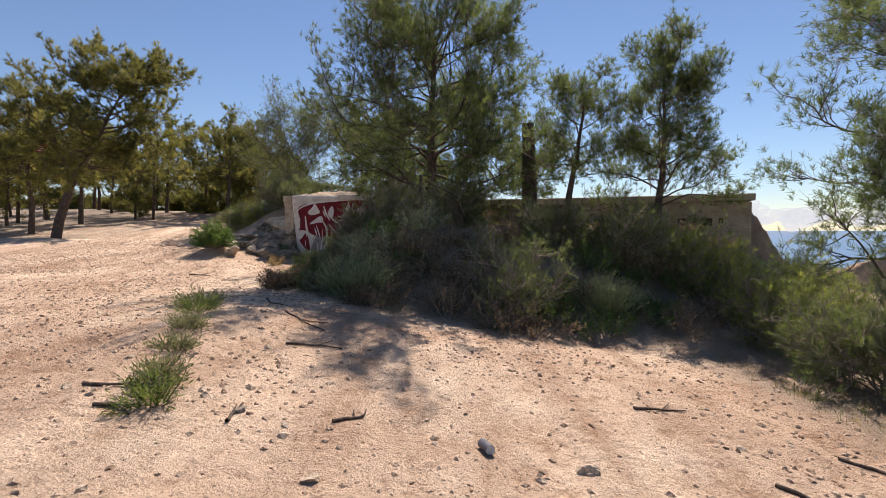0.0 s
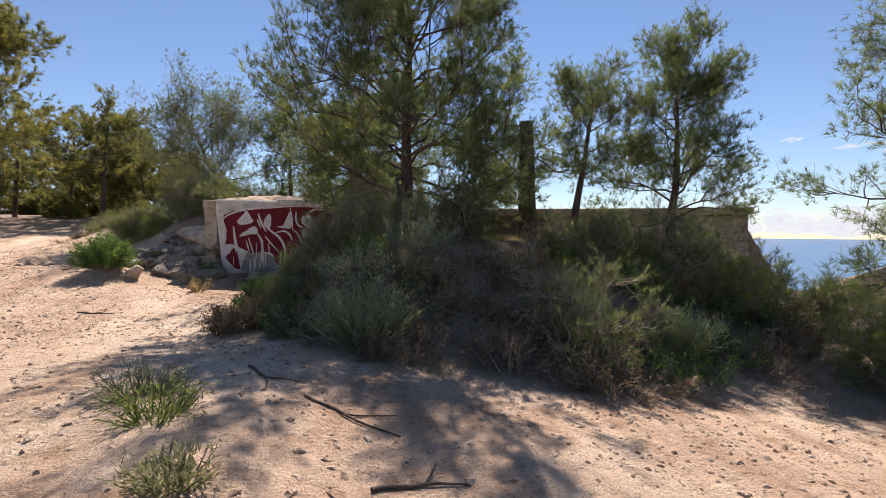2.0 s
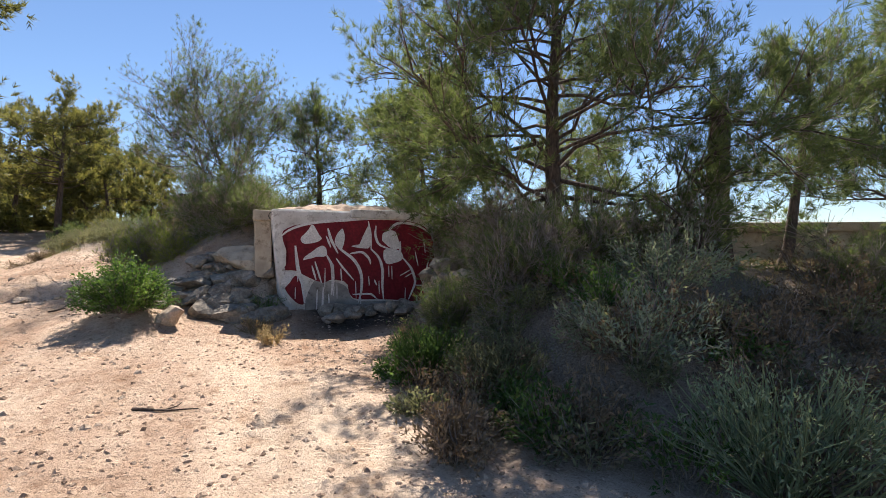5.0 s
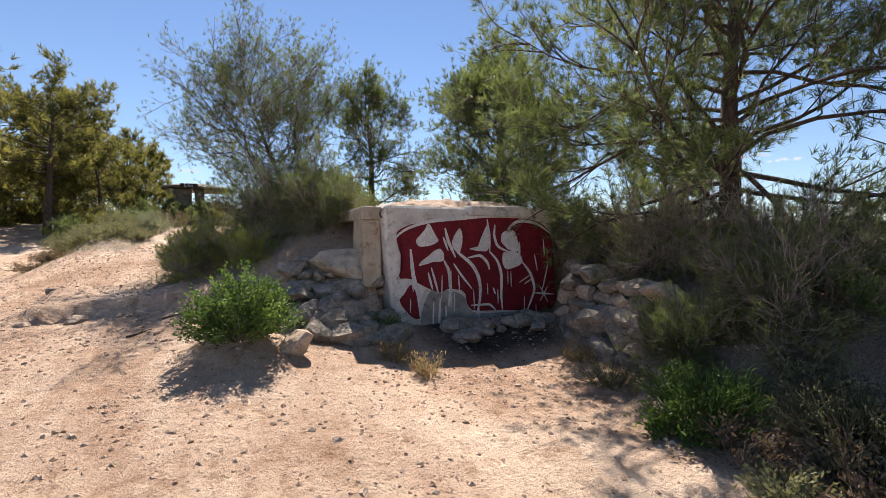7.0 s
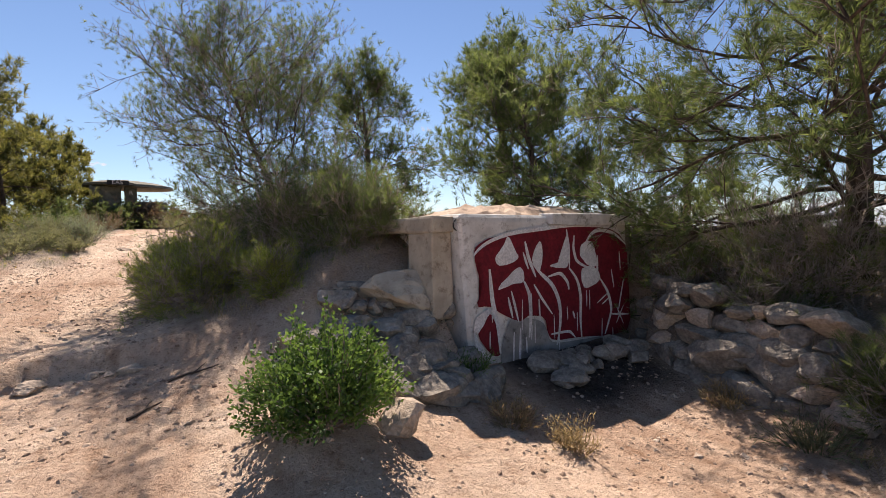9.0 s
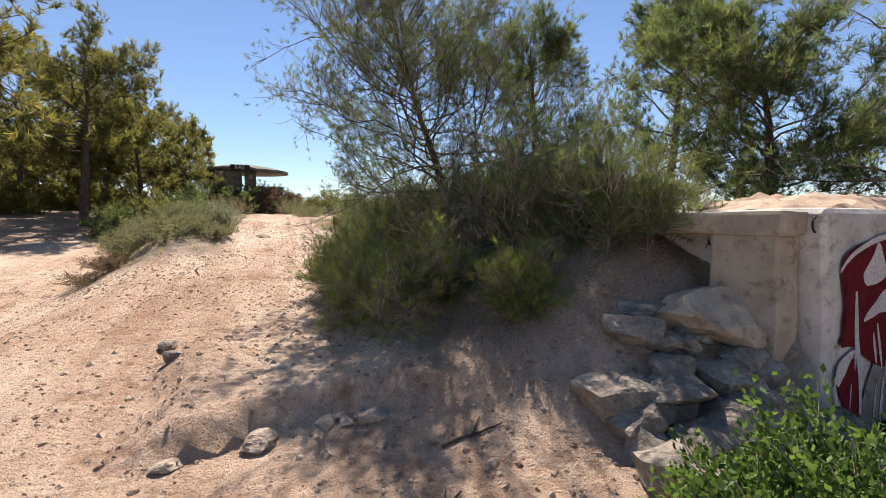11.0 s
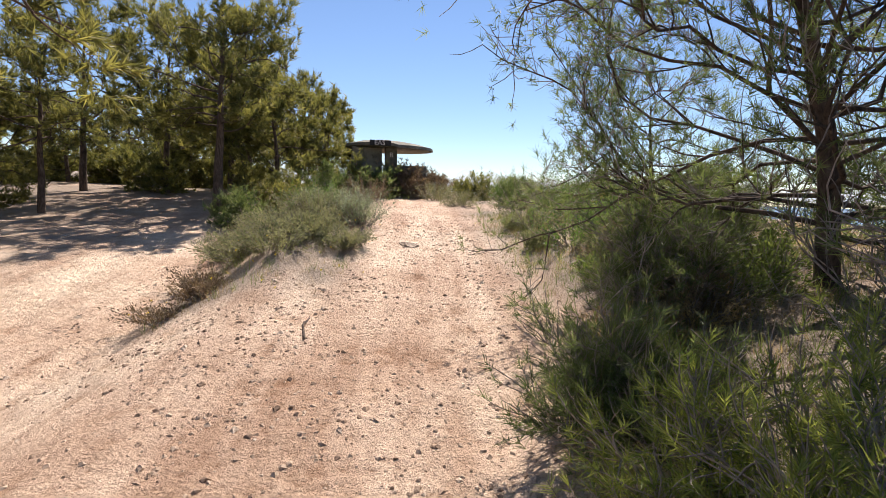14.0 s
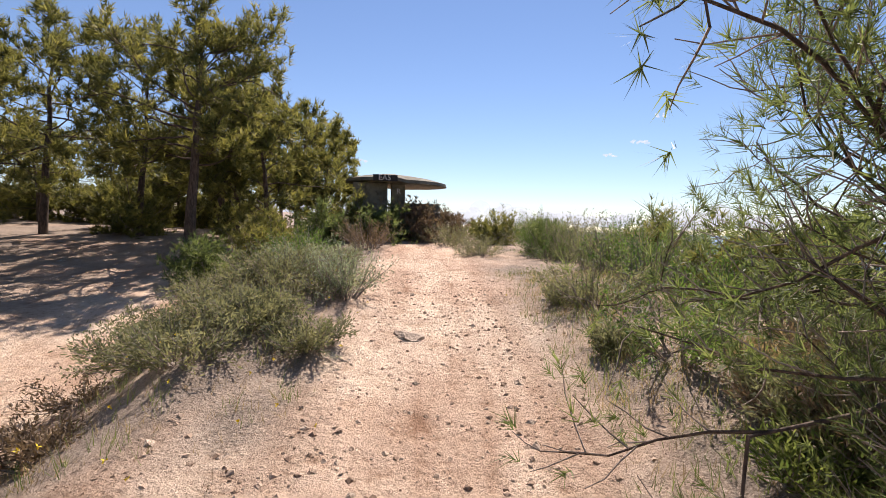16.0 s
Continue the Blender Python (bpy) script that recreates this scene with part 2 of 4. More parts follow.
def land(x, y, fine=True):
    x, y = np.asarray(x, float), np.asarray(y, float)
    z = smooth_interp(y, [-10, 0, 4, 7.5, 10, 12.5, 14, 17.7, 21, 23.5, 27, 32, 45, 70], [-0.7, -0.05, 0.28, 0.38, 0.45, 0.65, 0.78, 1.1, 1.5, 1.85, 2.2, 2.5, 2.6, 2.0])
    dx = x - track_x(y)
    # falls to the east on the lower ground
    z = z - 0.085 * np.clip(dx - 1.2, -3, 6) * (1 - ss((y - 7) / 4))
    z = z + 0.2 * np.exp(-((x + 2.0) / 1.8) ** 2 - ((y - 6.2) / 1.8) ** 2)
    # the sunken track on the west side, and the hump between the tracks
    z = z - 0.6 * ss((-10.0 - x) / 1.8) * ss((y - 16) / 4) * (1 - ss((y - 27) / 10))
    z = z + 0.25 * np.exp(-((x + 10.2) / 1.0) ** 2 - ((y - 24.0) / 2.2) ** 2)
    z = z + 0.02 * np.clip(-12 - x, 0, 20) * ss((y - 8) / 8)
    # the hollow before the painted block
    z = z - 0.26 * np.exp(-(((x + 3.3) / 1.9) ** 2 + ((y - 12.2) / 1.7) ** 2))
    # little foot under the round bush, and the rock ledge
    z = z + 0.24 * np.exp(-(((x + 6.2) / 0.5) ** 2 + ((y - 12.75) / 0.55) ** 2))
    z = z + 0.2 * ss((y - 14.72 - 0.15 * np.sin(x * 3)) / 0.12) * ss((x + 9.1) / 0.4) * (1 - ss((x + 7.4) / 0.9)) * (1 - ss((y - 15.1) / 2.5))
    z = z + 0.1 * np.exp(-(((x + 8.75) / 0.32) ** 2 + ((y - 16.0) / 0.45) ** 2) ** 2)
    # low bank between track and flat in the foreground
    z = z + 0.12 * np.exp(-((x + 2.3 + 0.12 * (y - 4)) / 0.55) ** 2 - ((y - 4.3) / 1.6) ** 2)
    # the mound: west slope, block, east front
    top = 2.15 + 0.012 * (y - 14)
    west = ss((x + 7.9) / 3.2) * ss((y - 13.1) / 2.3)
    z1 = z + (np.maximum(top, z) - z) * west
    mid = ss((y - 14.05) / 0.35)
    z2 = z + (top - z) * mid
    wq = ss((y - 10.5) / 0.6)
    flank = (1 - wq) * ss((x + 3.25) / 2.0) + wq * (0.72 * ss((x + 2.02) / 0.25) + 0.28 * ss((x + 1.7) / 0.8))
    fy = front_y(x)
    front = z + (np.maximum(1.45, z) - z) * ss((y - fy) / 3.9) * flank
    back = ss((y - wall_y(x) - 0.1) / 0.3)
    z3 = front + (top - 0.08 - front) * back
    a = ss((x + 4.48) / 0.1)
    c = ss((x + 3.3 - 1.2 * wq - 0.65 * ss((y - 13.25) / 0.3)) / 0.12)
    zz = z1 * (1 - a) + (z2 * (1 - c) + z3 * c) * a
    z = zz
    # the bunker's mound ends at its east corner
    e = ss((x - 6.9) / 1.3) * ss((y - 9.0) / 2.0)
    z = z * (1 - e) + 0.15 * e
    # the land ends east and north-east above the sea
    z = z - 0.5 * ss((x - 6.5) / 2.5) * ss((y - 9) / 3)
    z = z - 34 * ss((x + 0.25 * y - 9.5) / 40) * ss((x + 10) / 20) - 0.6 * ss((x + 0.2 * y - 14) / 6)
    z = z - 30 * ss((y - 75) / 150) * ss((x + 60) / 60)
    z = z + 9 * ss((-x - 40) / 120)
    z = z + 0.035 * grain(x, y, 1.1, 3)
    if fine:
        near = (1 - ss((np.hypot(x + 5, y - 11) - 16) / 10))
        z = z + near * (0.022 * grain(x, y, 4.3, 5) + 0.016 * grain(x, y, 11.0, 6) + 0.013 * np.abs(grain(x, y, 27.0, 8)))
    return z


def land_at(x, y):
    return float(land(np.array([x]), np.array([y]))[0])


# ---- mesh helpers ----
def mesh_of(name, verts, faces, mat, smooth=False):
    """A mesh from arrays; faces is an (n, 3) or (n, 4) array or a list of such arrays."""
    groups = faces if isinstance(faces, list) else [faces]
    groups = [np.asarray(g, np.int32) for g in groups if len(g)]
    me = bpy.data.meshes.new(name)
    verts = np.asarray(verts, np.float32)
    me.vertices.add(len(verts))
    me.vertices.foreach_set("co", verts.ravel())
    loops = np.concatenate([g.ravel() for g in groups])
    sizes = np.concatenate([np.full(len(g), g.shape[1], np.int32) for g in groups])
    me.loops.add(len(loops))
    me.loops.foreach_set("vertex_index", loops)
    me.polygons.add(len(sizes))
    me.polygons.foreach_set("loop_start", np.concatenate([[0], np.cumsum(sizes)[:-1]]).astype(np.int32))
    me.polygons.foreach_set("use_smooth", np.full(len(sizes), smooth))
    me.update(calc_edges=True)
    me.validate()
    if mat:
        me.materials.append(mat)
    return me


def mesh_part(name, verts, faces, mat, parent=None, label="", smooth=False, tone=None):
    ob = new(name, mesh_of(name, verts, faces, mat, smooth))
    if mat and mat.name in LEAFY:
        at = ob.data.attributes.new("tone", "FLOAT", "POINT")
        at.data.foreach_set("value", np.full(len(ob.data.vertices), 0.5, np.float32) if tone is None else np.asarray(tone, np.float32))
    if parent:
        ob.parent = parent
    return tagged(ob, label) if label else ob


def part(name, bm, mat, parent, label=""):
    me = bpy.data.meshes.new(name)
    bm.to_mesh(me)
    bm.free()
    if mat:
        me.materials.append(mat)
    ob = new(name, me)
    ob.parent = parent
    return tagged(ob, label) if label else ob


def unit(v):
    return v / (np.linalg.norm(v, axis=-1, keepdims=True) + 1e-9)


class Tubes:
    """Collects bent tapering tubes into one mesh."""

    def __init__(self):
        self.v, self.f, self.n = [], [], 0

    def add(self, pts, r0, r1, sides):
        pts = np.asarray(pts, float)
        k = len(pts)
        t = unit(np.gradient(pts, axis=0))
        ref = np.where(np.abs(t[:, 2:3]) > 0.9, [[1.0, 0, 0]], [[0, 0, 1.0]])
        a = unit(np.cross(t, ref))
        b = np.cross(t, a)
        ang = np.arange(sides) * math.tau / sides
        r = np.linspace(r0, r1, k)[:, None, None]
        ring = pts[:, None] + r * (np.cos(ang)[None, :, None] * a[:, None] + np.sin(ang)[None, :, None] * b[:, None])
        i = self.n + np.arange(k - 1)[:, None] * sides + np.arange(sides)[None]
        j = self.n + np.arange(k - 1)[:, None] * sides + (np.arange(sides)[None] + 1) % sides
        self.f.append(np.stack([i, j, j + sides, i + sides], -1).reshape(-1, 4))
        self.v.append(ring.reshape(-1, 3))
        self.n += k * sides

    def part(self, name, mat, parent, label=""):
        return mesh_part(name, np.concatenate(self.v), np.concatenate(self.f), mat, parent, label, True) if self.v else None


def curve_points(p0, d, length, n, r, wander=0.25, lift=0.0):
    """A wandering line from p0 along d."""
    pts, d = [np.array(p0, float)], unit(np.array(d, float))
    for _ in range(n):
        d = unit(d + r.normal(0, wander, 3) * 0.5 + np.array([0, 0, lift]) / n)
        pts.append(pts[-1] + d * length / n)
    return np.array(pts)


def tuft_mesh(at, way, r, count=12, length=0.11, width=0.006, spread=1.0, jitter=0.3):
    """Brush-like needle tufts round each shoot's end; also each vertex's tone, one for a tuft."""
    m = len(at)
    tone = np.repeat(r.uniform(0, 1, m) ** 1.2, count * 3)
    at, way = np.repeat(at, count, 0), np.repeat(unit(way), count, 0)
    rnd = r.normal(0, 1, (m * count, 3))
    out = unit(rnd - way * np.sum(rnd * way, 1, keepdims=True))
    back = r.uniform(0, 1, (m * count, 1))
    d = unit(way * (1.15 - 0.6 * back) + out * spread * r.uniform(0.5, 1.1, (m * count, 1)))
    ln = (length * r.uniform(1 - jitter, 1 + jitter, m * count))[:, None]
    start = at - way * back * length * 0.75
    side = unit(np.cross(d, r.normal(0, 1, (m * count, 3)))) * width * 0.5
    v = np.stack([start - side, start + side, start + d * ln], 1).reshape(-1, 3)
    return v, np.arange(len(v)).reshape(-1, 3), tone


def leaf_mesh(at, way, r, length=0.03, width=0.015):
    """Small pointed oval leaves, one at each point."""
    m = len(at)
    d = unit(way + r.normal(0, 0.7, (m, 3)))
    side = unit(np.cross(d, r.normal(0, 1, (m, 3))))
    ln = (length * r.uniform(0.7, 1.3, m))[:, None]
    w = side * width * 0.5
    v = np.stack([at, at + d * ln * 0.5 + w, at + d * ln, at + d * ln * 0.5 - w], 1).reshape(-1, 4, 3).reshape(-1, 3)
    return v, np.arange(len(v)).reshape(-1, 4)


def pine(name, base, height, spread, label, seed, lean=(0, 0), trunk_r=0.12, crown_from=0.3, limbs=20, density=1.0, needle=0.11, width=0.006, per=12,
         mat=None, shape=(0.55, 1.0, 0.45), bare=0.35, category="tree", group="", subs=7, shrubby=False, squash=(1, 1), multiply=2, twiggy=True):
    """An Aleppo pine: bent trunk, limbs, bare grey twigs and tufts of needles at the twig ends."""
    r = np.random.default_rng(seed)
    root = new(name)
    z0 = land_at(*base)
    root.location = (base[0], base[1], z0)
    tagged(root, label, category, group)
    trunk, limb, twig = Tubes(), Tubes(), Tubes()
    n = 9
    k = np.linspace(0, 1, n)
    axis = np.stack([lean[0] * k ** 1.3, lean[1] * k ** 1.3, height * k * 0.97 - 0.12], -1)
    axis[1:-1, :2] += np.cumsum(r.normal(0, 0.035 * height / 5, (n - 2, 2)), 0)
    if not shrubby:
        trunk.add(axis, trunk_r * 1.15, trunk_r * 0.16, 9)
    tips, ways = [], []
    for i in range(limbs):
        u = crown_from + (0.98 - crown_from) * ((i + r.uniform(0, 1)) / limbs)
        if shrubby:
            u = r.uniform(0, 0.25)
        p = np.array([np.interp(u, k, axis[:, c]) for c in range(3)])
        s = (u - crown_from) / (1 - crown_from) if not shrubby else r.uniform(0, 1)
        reach = np.interp(s, [0, 0.4, 1], shape) * spread * r.uniform(0.75, 1.2)
        a = i * 2.4 + r.uniform(-0.5, 0.5)
        up = np.interp(s, [0, 1], [-0.05, 0.9]) + r.uniform(-0.15, 0.25)
        if shrubby:
            up = r.uniform(0.05, 1.5)
            k2 = math.hypot(1, up)
            reach = min(spread * 0.8 * k2, height * 0.72 * k2 / up) * r.uniform(0.6, 1.0)
        d = np.array([math.cos(a) * squash[0], math.sin(a) * squash[1], up])
        pts = curve_points(p, d, reach, 6, r, 0.75 if shrubby else 0.55, 0.15)
        rr = max(0.007, trunk_r * (0.3 - 0.17 * s) * (0.6 + 0.4 * reach / spread))
        limb.add(pts, rr, 0.006, 5 if twiggy else 4)
        for j in range(subs):
            w = r.uniform(0.3, 1.0) if j else 1.0
            q = np.array([np.interp(w * 6, np.arange(7), pts[:, c]) for c in range(3)])
            dd = unit(pts[min(6, int(w * 6) + 1)] - pts[max(0, int(w * 6) - 1)])
            sub = curve_points(q, dd + r.normal(0, 0.55, 3) + np.array([0, 0, 0.1]), reach * r.uniform(0.22, 0.42), 4, r, 0.45, 0.3)
            limb.add(sub, rr * 0.42, 0.004, 3)
            for h in range(max(2, int(round(7 * density)))):
                w2 = r.uniform(0.2, 1.0) if h else 1.0
                q2 = np.array([np.interp(w2 * 4, np.arange(5), sub[:, c]) for c in range(3)])
                d2 = unit(sub[-1] - sub[0]) + r.normal(0, 0.6, 3) + np.array([0, 0, 0.25])
                tw = curve_points(q2, d2, r.uniform(0.18, 0.42) * (0.7 + 0.3 * spread / 2.5), 3, r, 0.4, 0.3)
                if twiggy:
                    twig.add(tw, 0.0045, 0.0022, 3)
                if r.uniform() > bare:
                    for w3 in ((1.0, 0.5) if r.uniform() < 0.6 else (1.0,)):
                        tips.append(np.array([np.interp(w3 * 3, np.arange(4), tw[:, c]) for c in range(3)]))
                        ways.append(unit(tw[-1] - tw[-2]))
    trunk.part("trunk", BARK, root)
    limb.part("branch_frame", BARK if not shrubby else GREY_BARK, root)
    if twiggy:
        tagged(twig.part("twig_layer", GREY_BARK, root, "thin grey bare twigs"), kind="stuff")
    tips, ways = np.repeat(np.array(tips), multiply, 0), np.repeat(np.array(ways), multiply, 0)
    tips = tips + r.normal(0, 0.075, tips.shape) * (multiply > 1)
    ways = unit(ways + np.array([0, 0, 0.25]) + r.normal(0, 0.3, ways.shape))
    v, f, tone = tuft_mesh(tips, ways, r, per, needle, width)
    mesh_part("crown", v, f, mat or NEEDLES, root, tone=tone)
    return root


def shrub(name, base, height, radius, label, seed, mat, leaf=(0.03, 0.012), stems=40, leaves=60, twig_mat=None, upright=0.6, category="shrub", group="", sink=0.0):
    """A bush of many stems that carry small leaves."""
    r = np.random.default_rng(seed)
    root = new(name)
    root.location = (base[0], base[1], land_at(*base) - sink)
    tagged(root, label, category, group)
    tube, at, way = Tubes(), [], []
    tone = np.repeat(np.clip(np.repeat(r.uniform(0, 1, stems), leaves) + r.normal(0, 0.15, stems * leaves), 0, 1), 4)
    for i in range(stems):
        a, q = r.uniform(0, math.tau), math.sqrt(r.uniform(0, 1))
        d = np.array([math.cos(a) * q * radius, math.sin(a) * q * radius, height * (upright + (1 - upright) * (1 - q * q)) * r.uniform(0.55, 1.05)])
        pts = curve_points([math.cos(a) * q * radius * 0.3, math.sin(a) * q * radius * 0.3, -0.05], d, np.linalg.norm(d), 5, r, 0.3, 0.15)
        tube.add(pts, 0.006 + 0.006 * height, 0.002, 3)
        w = r.uniform(0.25, 1.0, leaves)
        p = np.stack([np.interp(w * 5, np.arange(6), pts[:, c]) for c in range(3)], -1)
        at.append(p + r.normal(0, 0.018 + 0.03 * radius, (leaves, 3)))
        way.append(np.tile(unit(pts[-1] - pts[-2]), (leaves, 1)))
    tagged(tube.part("stemwork", twig_mat or GREY_BARK, root), kind="stuff")
    v, f = leaf_mesh(np.concatenate(at), np.concatenate(way), r, *leaf)
    v[:, 2] = np.maximum(v[:, 2], -0.03)
    mesh_part("foliage", v, f, mat, root, tone=tone)
    return root


def broom(name, base, height, radius, label, seed, mat=None, stems=110):
    """A spiky bush of rush-like stems."""
    r = np.random.default_rng(seed)
    root = new(name)
    root.location = (base[0], base[1], land_at(*base))
    tagged(root, label, "shrub")
    tube, at = Tubes(), []
    for i in range(stems):
        a, q = r.uniform(0, math.tau), math.sqrt(r.uniform(0, 1))
        d = np.array([math.cos(a) * q * radius, math.sin(a) * q * radius, height * r.uniform(0.55, 1.05) * (1 - 0.35 * q)])
        pts = curve_points([math.cos(a) * q * 0.12, math.sin(a) * q * 0.12, -0.04], d, np.linalg.norm(d), 4, r, 0.22, 0.2)
        tube.add(pts, 0.008, 0.003, 3)
        for j in range(3):
            w = r.uniform(0.35, 0.8)
            p = np.array([np.interp(w * 4, np.arange(5), pts[:, c]) for c in range(3)])
            side = curve_points(p, unit(d) + r.normal(0, 0.3, 3), height * 0.28, 2, r, 0.15, 0.2)
            tube.add(side, 0.006, 0.0025, 3)
            at.append(side[-1])
    tagged(tube.part("stemwork", mat or BROOM, root), kind="stuff")
    v, f = leaf_mesh(np.repeat(np.array(at), 6, 0) + r.normal(0, 0.03, (len(at) * 6, 3)), np.tile([[0, 0, 1.0]], (len(at) * 6, 1)), r, 0.035, 0.011)
    mesh_part("foliage", v, f, mat or BROOM, root, tone=np.repeat(r.uniform(0, 1, len(at)), 24))
    return root


def lump(r, size, detail=2, rough=0.22):
    """A rough broken stone as a bmesh about its middle."""
    bm = bmesh.new()
    bmesh.ops.create_icosphere(bm, subdivisions=detail, radius=1.0)
    off = Vector(r.uniform(0, 40, 3))
    cuts = [(Vector(r.normal(0, 1, 3)).normalized(), r.uniform(0.42, 0.7)) for _ in range(9)]
    for v in bm.verts:
        q = v.co * (1 + rough * 0.7 * noise.noise(v.co * 1.1 + off))
        for nrm, far in cuts:
            over = q.dot(nrm) - far
            if over > 0:
                q -= nrm * over * 0.9
        q += noise.noise_vector(q * 2.6 + off) * 0.1 + noise.noise_vector(q * 6.5 + off) * 0.055
        v.co = (q.x * size[0] * 1.35, q.y * size[1] * 1.35, q.z * size[2] * 1.35)
    return bm


def stone(name, at, size, label, seed, mat=None, turn=0.0, detail=2, sink=0.35, group="", z=None, category="stone"):
    r = np.random.default_rng(seed)
    bm = lump(r, size, detail)
    me = bpy.data.meshes.new(name)
    bm.to_mesh(me)
    bm.free()
    me.materials.append(mat or ROCK)
    ob = new(name, me)
    ob.matrix_world = pose(at[0], at[1], (land_at(*at[:2]) if z is None else z) + size[2] * (1 - sink) * 0.75, 0, 0, turn)
    return tagged(ob, label, category, group)


# ---- ground and sea ----
def spread_axis(a, b, step, far, grow=1.16):
    inner = np.arange(a, b + step / 2, step)
    out, d = [], step
    while (out[-1] if out else 0) < far:
        d *= grow
        out.append((out[-1] if out else 0) + d)
    out = np.array(out)
    return np.concatenate([a - out[::-1], inner, b + out])


gx, gy = spread_axis(-13, 8.5, 0.085, 2500), spread_axis(-2, 29, 0.085, 2500)
GX, GY = np.meshgrid(gx, gy)
GZ = land(GX, GY)
gi = np.arange(len(gy) - 1)[:, None] * len(gx) + np.arange(len(gx) - 1)[None]
ground = new("ground", mesh_of("ground", np.stack([GX, GY, GZ], -1).reshape(-1, 3), np.stack([gi, gi + 1, gi + 1 + len(gx), gi + len(gx)], -1).reshape(-1, 4), EARTH, True))
tagged(ground, "pale sandy dirt ground with stones, ruts and bare rock", "ground", kind="structure")


def litter_weight(x, y):
    """Where plants have shed leaf litter on the soil."""
    w = 0.9 * ss((y - front_y(x) + 0.4) / 1.2) * ss((x + 3.3 - 1.1 * ss((y - 10.6) / 0.8)) / 0.5) * (1 - ss((x - 9) / 3)) * (1 - ss((y - 16) / 3))
    w = np.maximum(w, 0.95 * ss((x + 7.5) / 1.2) * ss((y - 14.0) / 1.2) * (1 - ss((y - 26) / 6)) * (1 - ss((x - 2) / 3)))
    w = np.maximum(w, 0.6 * ss((x - 2.9 + 0.05 * y) / 0.8) * (1 - ss((y - 8) / 2)))
    w = np.maximum(w, 0.95 * ss((1.45 - np.abs(x + 10.3)) / 0.7) * ss((y - 20.6) / 1.2) * (1 - ss((y - 34) / 4)))
    w = np.maximum(w, 0.5 * ss((-13.5 - x + 0.1 * (y - 20)) / 3) * ss((y - 12) / 5))
    w = np.maximum(w, 0.95 * ss((-16.5 - x) / 4) * ss((y - 19) / 6))
    w = np.maximum(w, 0.6 * ss((y - 27) / 4) * ss((x + 7.6) / 1.5))
    w = np.maximum(w, ss((np.hypot(x + 5, y - 12) - 38) / 15))
    n = 0.5 + 0.8 * grain(x, y, 2.6, 12) + 0.5 * grain(x, y, 7.0, 13)
    return np.clip(w * (0.55 + 1.1 * np.clip(n, 0, 1)), 0, 1)


att = ground.data.attributes.new("litter", "FLOAT", "POINT")
att.data.foreach_set("value", litter_weight(GX, GY).astype(np.float32).ravel())

# near-black floor: ash, plus the block's shade put into the colour
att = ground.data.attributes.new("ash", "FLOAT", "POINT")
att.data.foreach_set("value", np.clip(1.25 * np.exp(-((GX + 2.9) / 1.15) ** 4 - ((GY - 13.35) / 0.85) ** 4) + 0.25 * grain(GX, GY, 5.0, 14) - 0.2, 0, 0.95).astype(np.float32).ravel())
sea = new("water", mesh_of("water", [(-4500, -4500, -28), (4500, -4500, -28), (4500, 4500, -28), (-4500, 4500, -28)], np.array([[0, 1, 2, 3]]), SEA))
tagged(sea, "dark blue sea out to the horizon", "sea", kind="structure")


# ---- low clouds far out over the sea ----
def cloud(at, size, seed, count):
    r = np.random.default_rng(seed)
    bm = bmesh.new()
    for i in range(count):
        u = r.uniform(-1, 1)
        m = Matrix.LocRotScale((u * size[0], r.uniform(-1, 1) * size[1], r.uniform(0, 1) * size[2] * (1 - u * u)), None,
                               (size[0] * r.uniform(0.1, 0.3), size[1] * 0.4, size[2] * r.uniform(0.3, 0.6)))
        bmesh.ops.create_icosphere(bm, subdivisions=2, radius=1, matrix=m)
    me = bpy.data.meshes.new("cloud")
    bm.to_mesh(me)
    bm.free()
    for p in me.polygons:
        p.use_smooth = True
    me.materials.append(CLOUD)
    ob = new("cloud", me)
    ob.location = at
    return tagged(ob, "small flat white cloud low over the sea", "cloud", "clouds", "structure")


def cloud_material():
    m, n, l, b = material("cloud_white", 1.0, 0.0)
    b.inputs["Base Color"].default_value = (0.85, 0.87, 0.9, 1)
    tr = n.new("ShaderNodeBsdfTransparent")
    pos = n.new("ShaderNodeTexCoord").outputs["Object"]
    a = noise_node(n, l, 0.02, 6, 0.65, pos)
    f = ramp(n, l, a.outputs[0], [(0.3, (0.1, 0.1, 0.1)), (0.65, (0.5, 0.5, 0.5))]).outputs[0]
    sh = n.new("ShaderNodeMixShader")
    l.new(f, sh.inputs[0])
    l.new(tr.outputs[0], sh.inputs[1])
    # the clouds' white is emission, in place of sunlight on them
    e = n.new("ShaderNodeEmission")
    e.inputs[0].default_value, e.inputs[1].default_value = (0.9, 0.95, 1.0, 1), 0.5
    l.new(e.outputs[0], sh.inputs[2])
    l.new(sh.outputs[0], n["Material Output"].inputs[0])
    return m


CLOUD = cloud_material()
# glowing bank along the horizon, also standing in for pale sea haze
for i in range(15):
    a = radians(-35 + 7.5 * i)
    c = cloud((4000 * math.sin(a), 4000 * math.cos(a), 40), (420, 120, 95 + 45 * math.sin(i * 2.3)), 40 + i, 18)
    c.rotation_euler[2] = -a
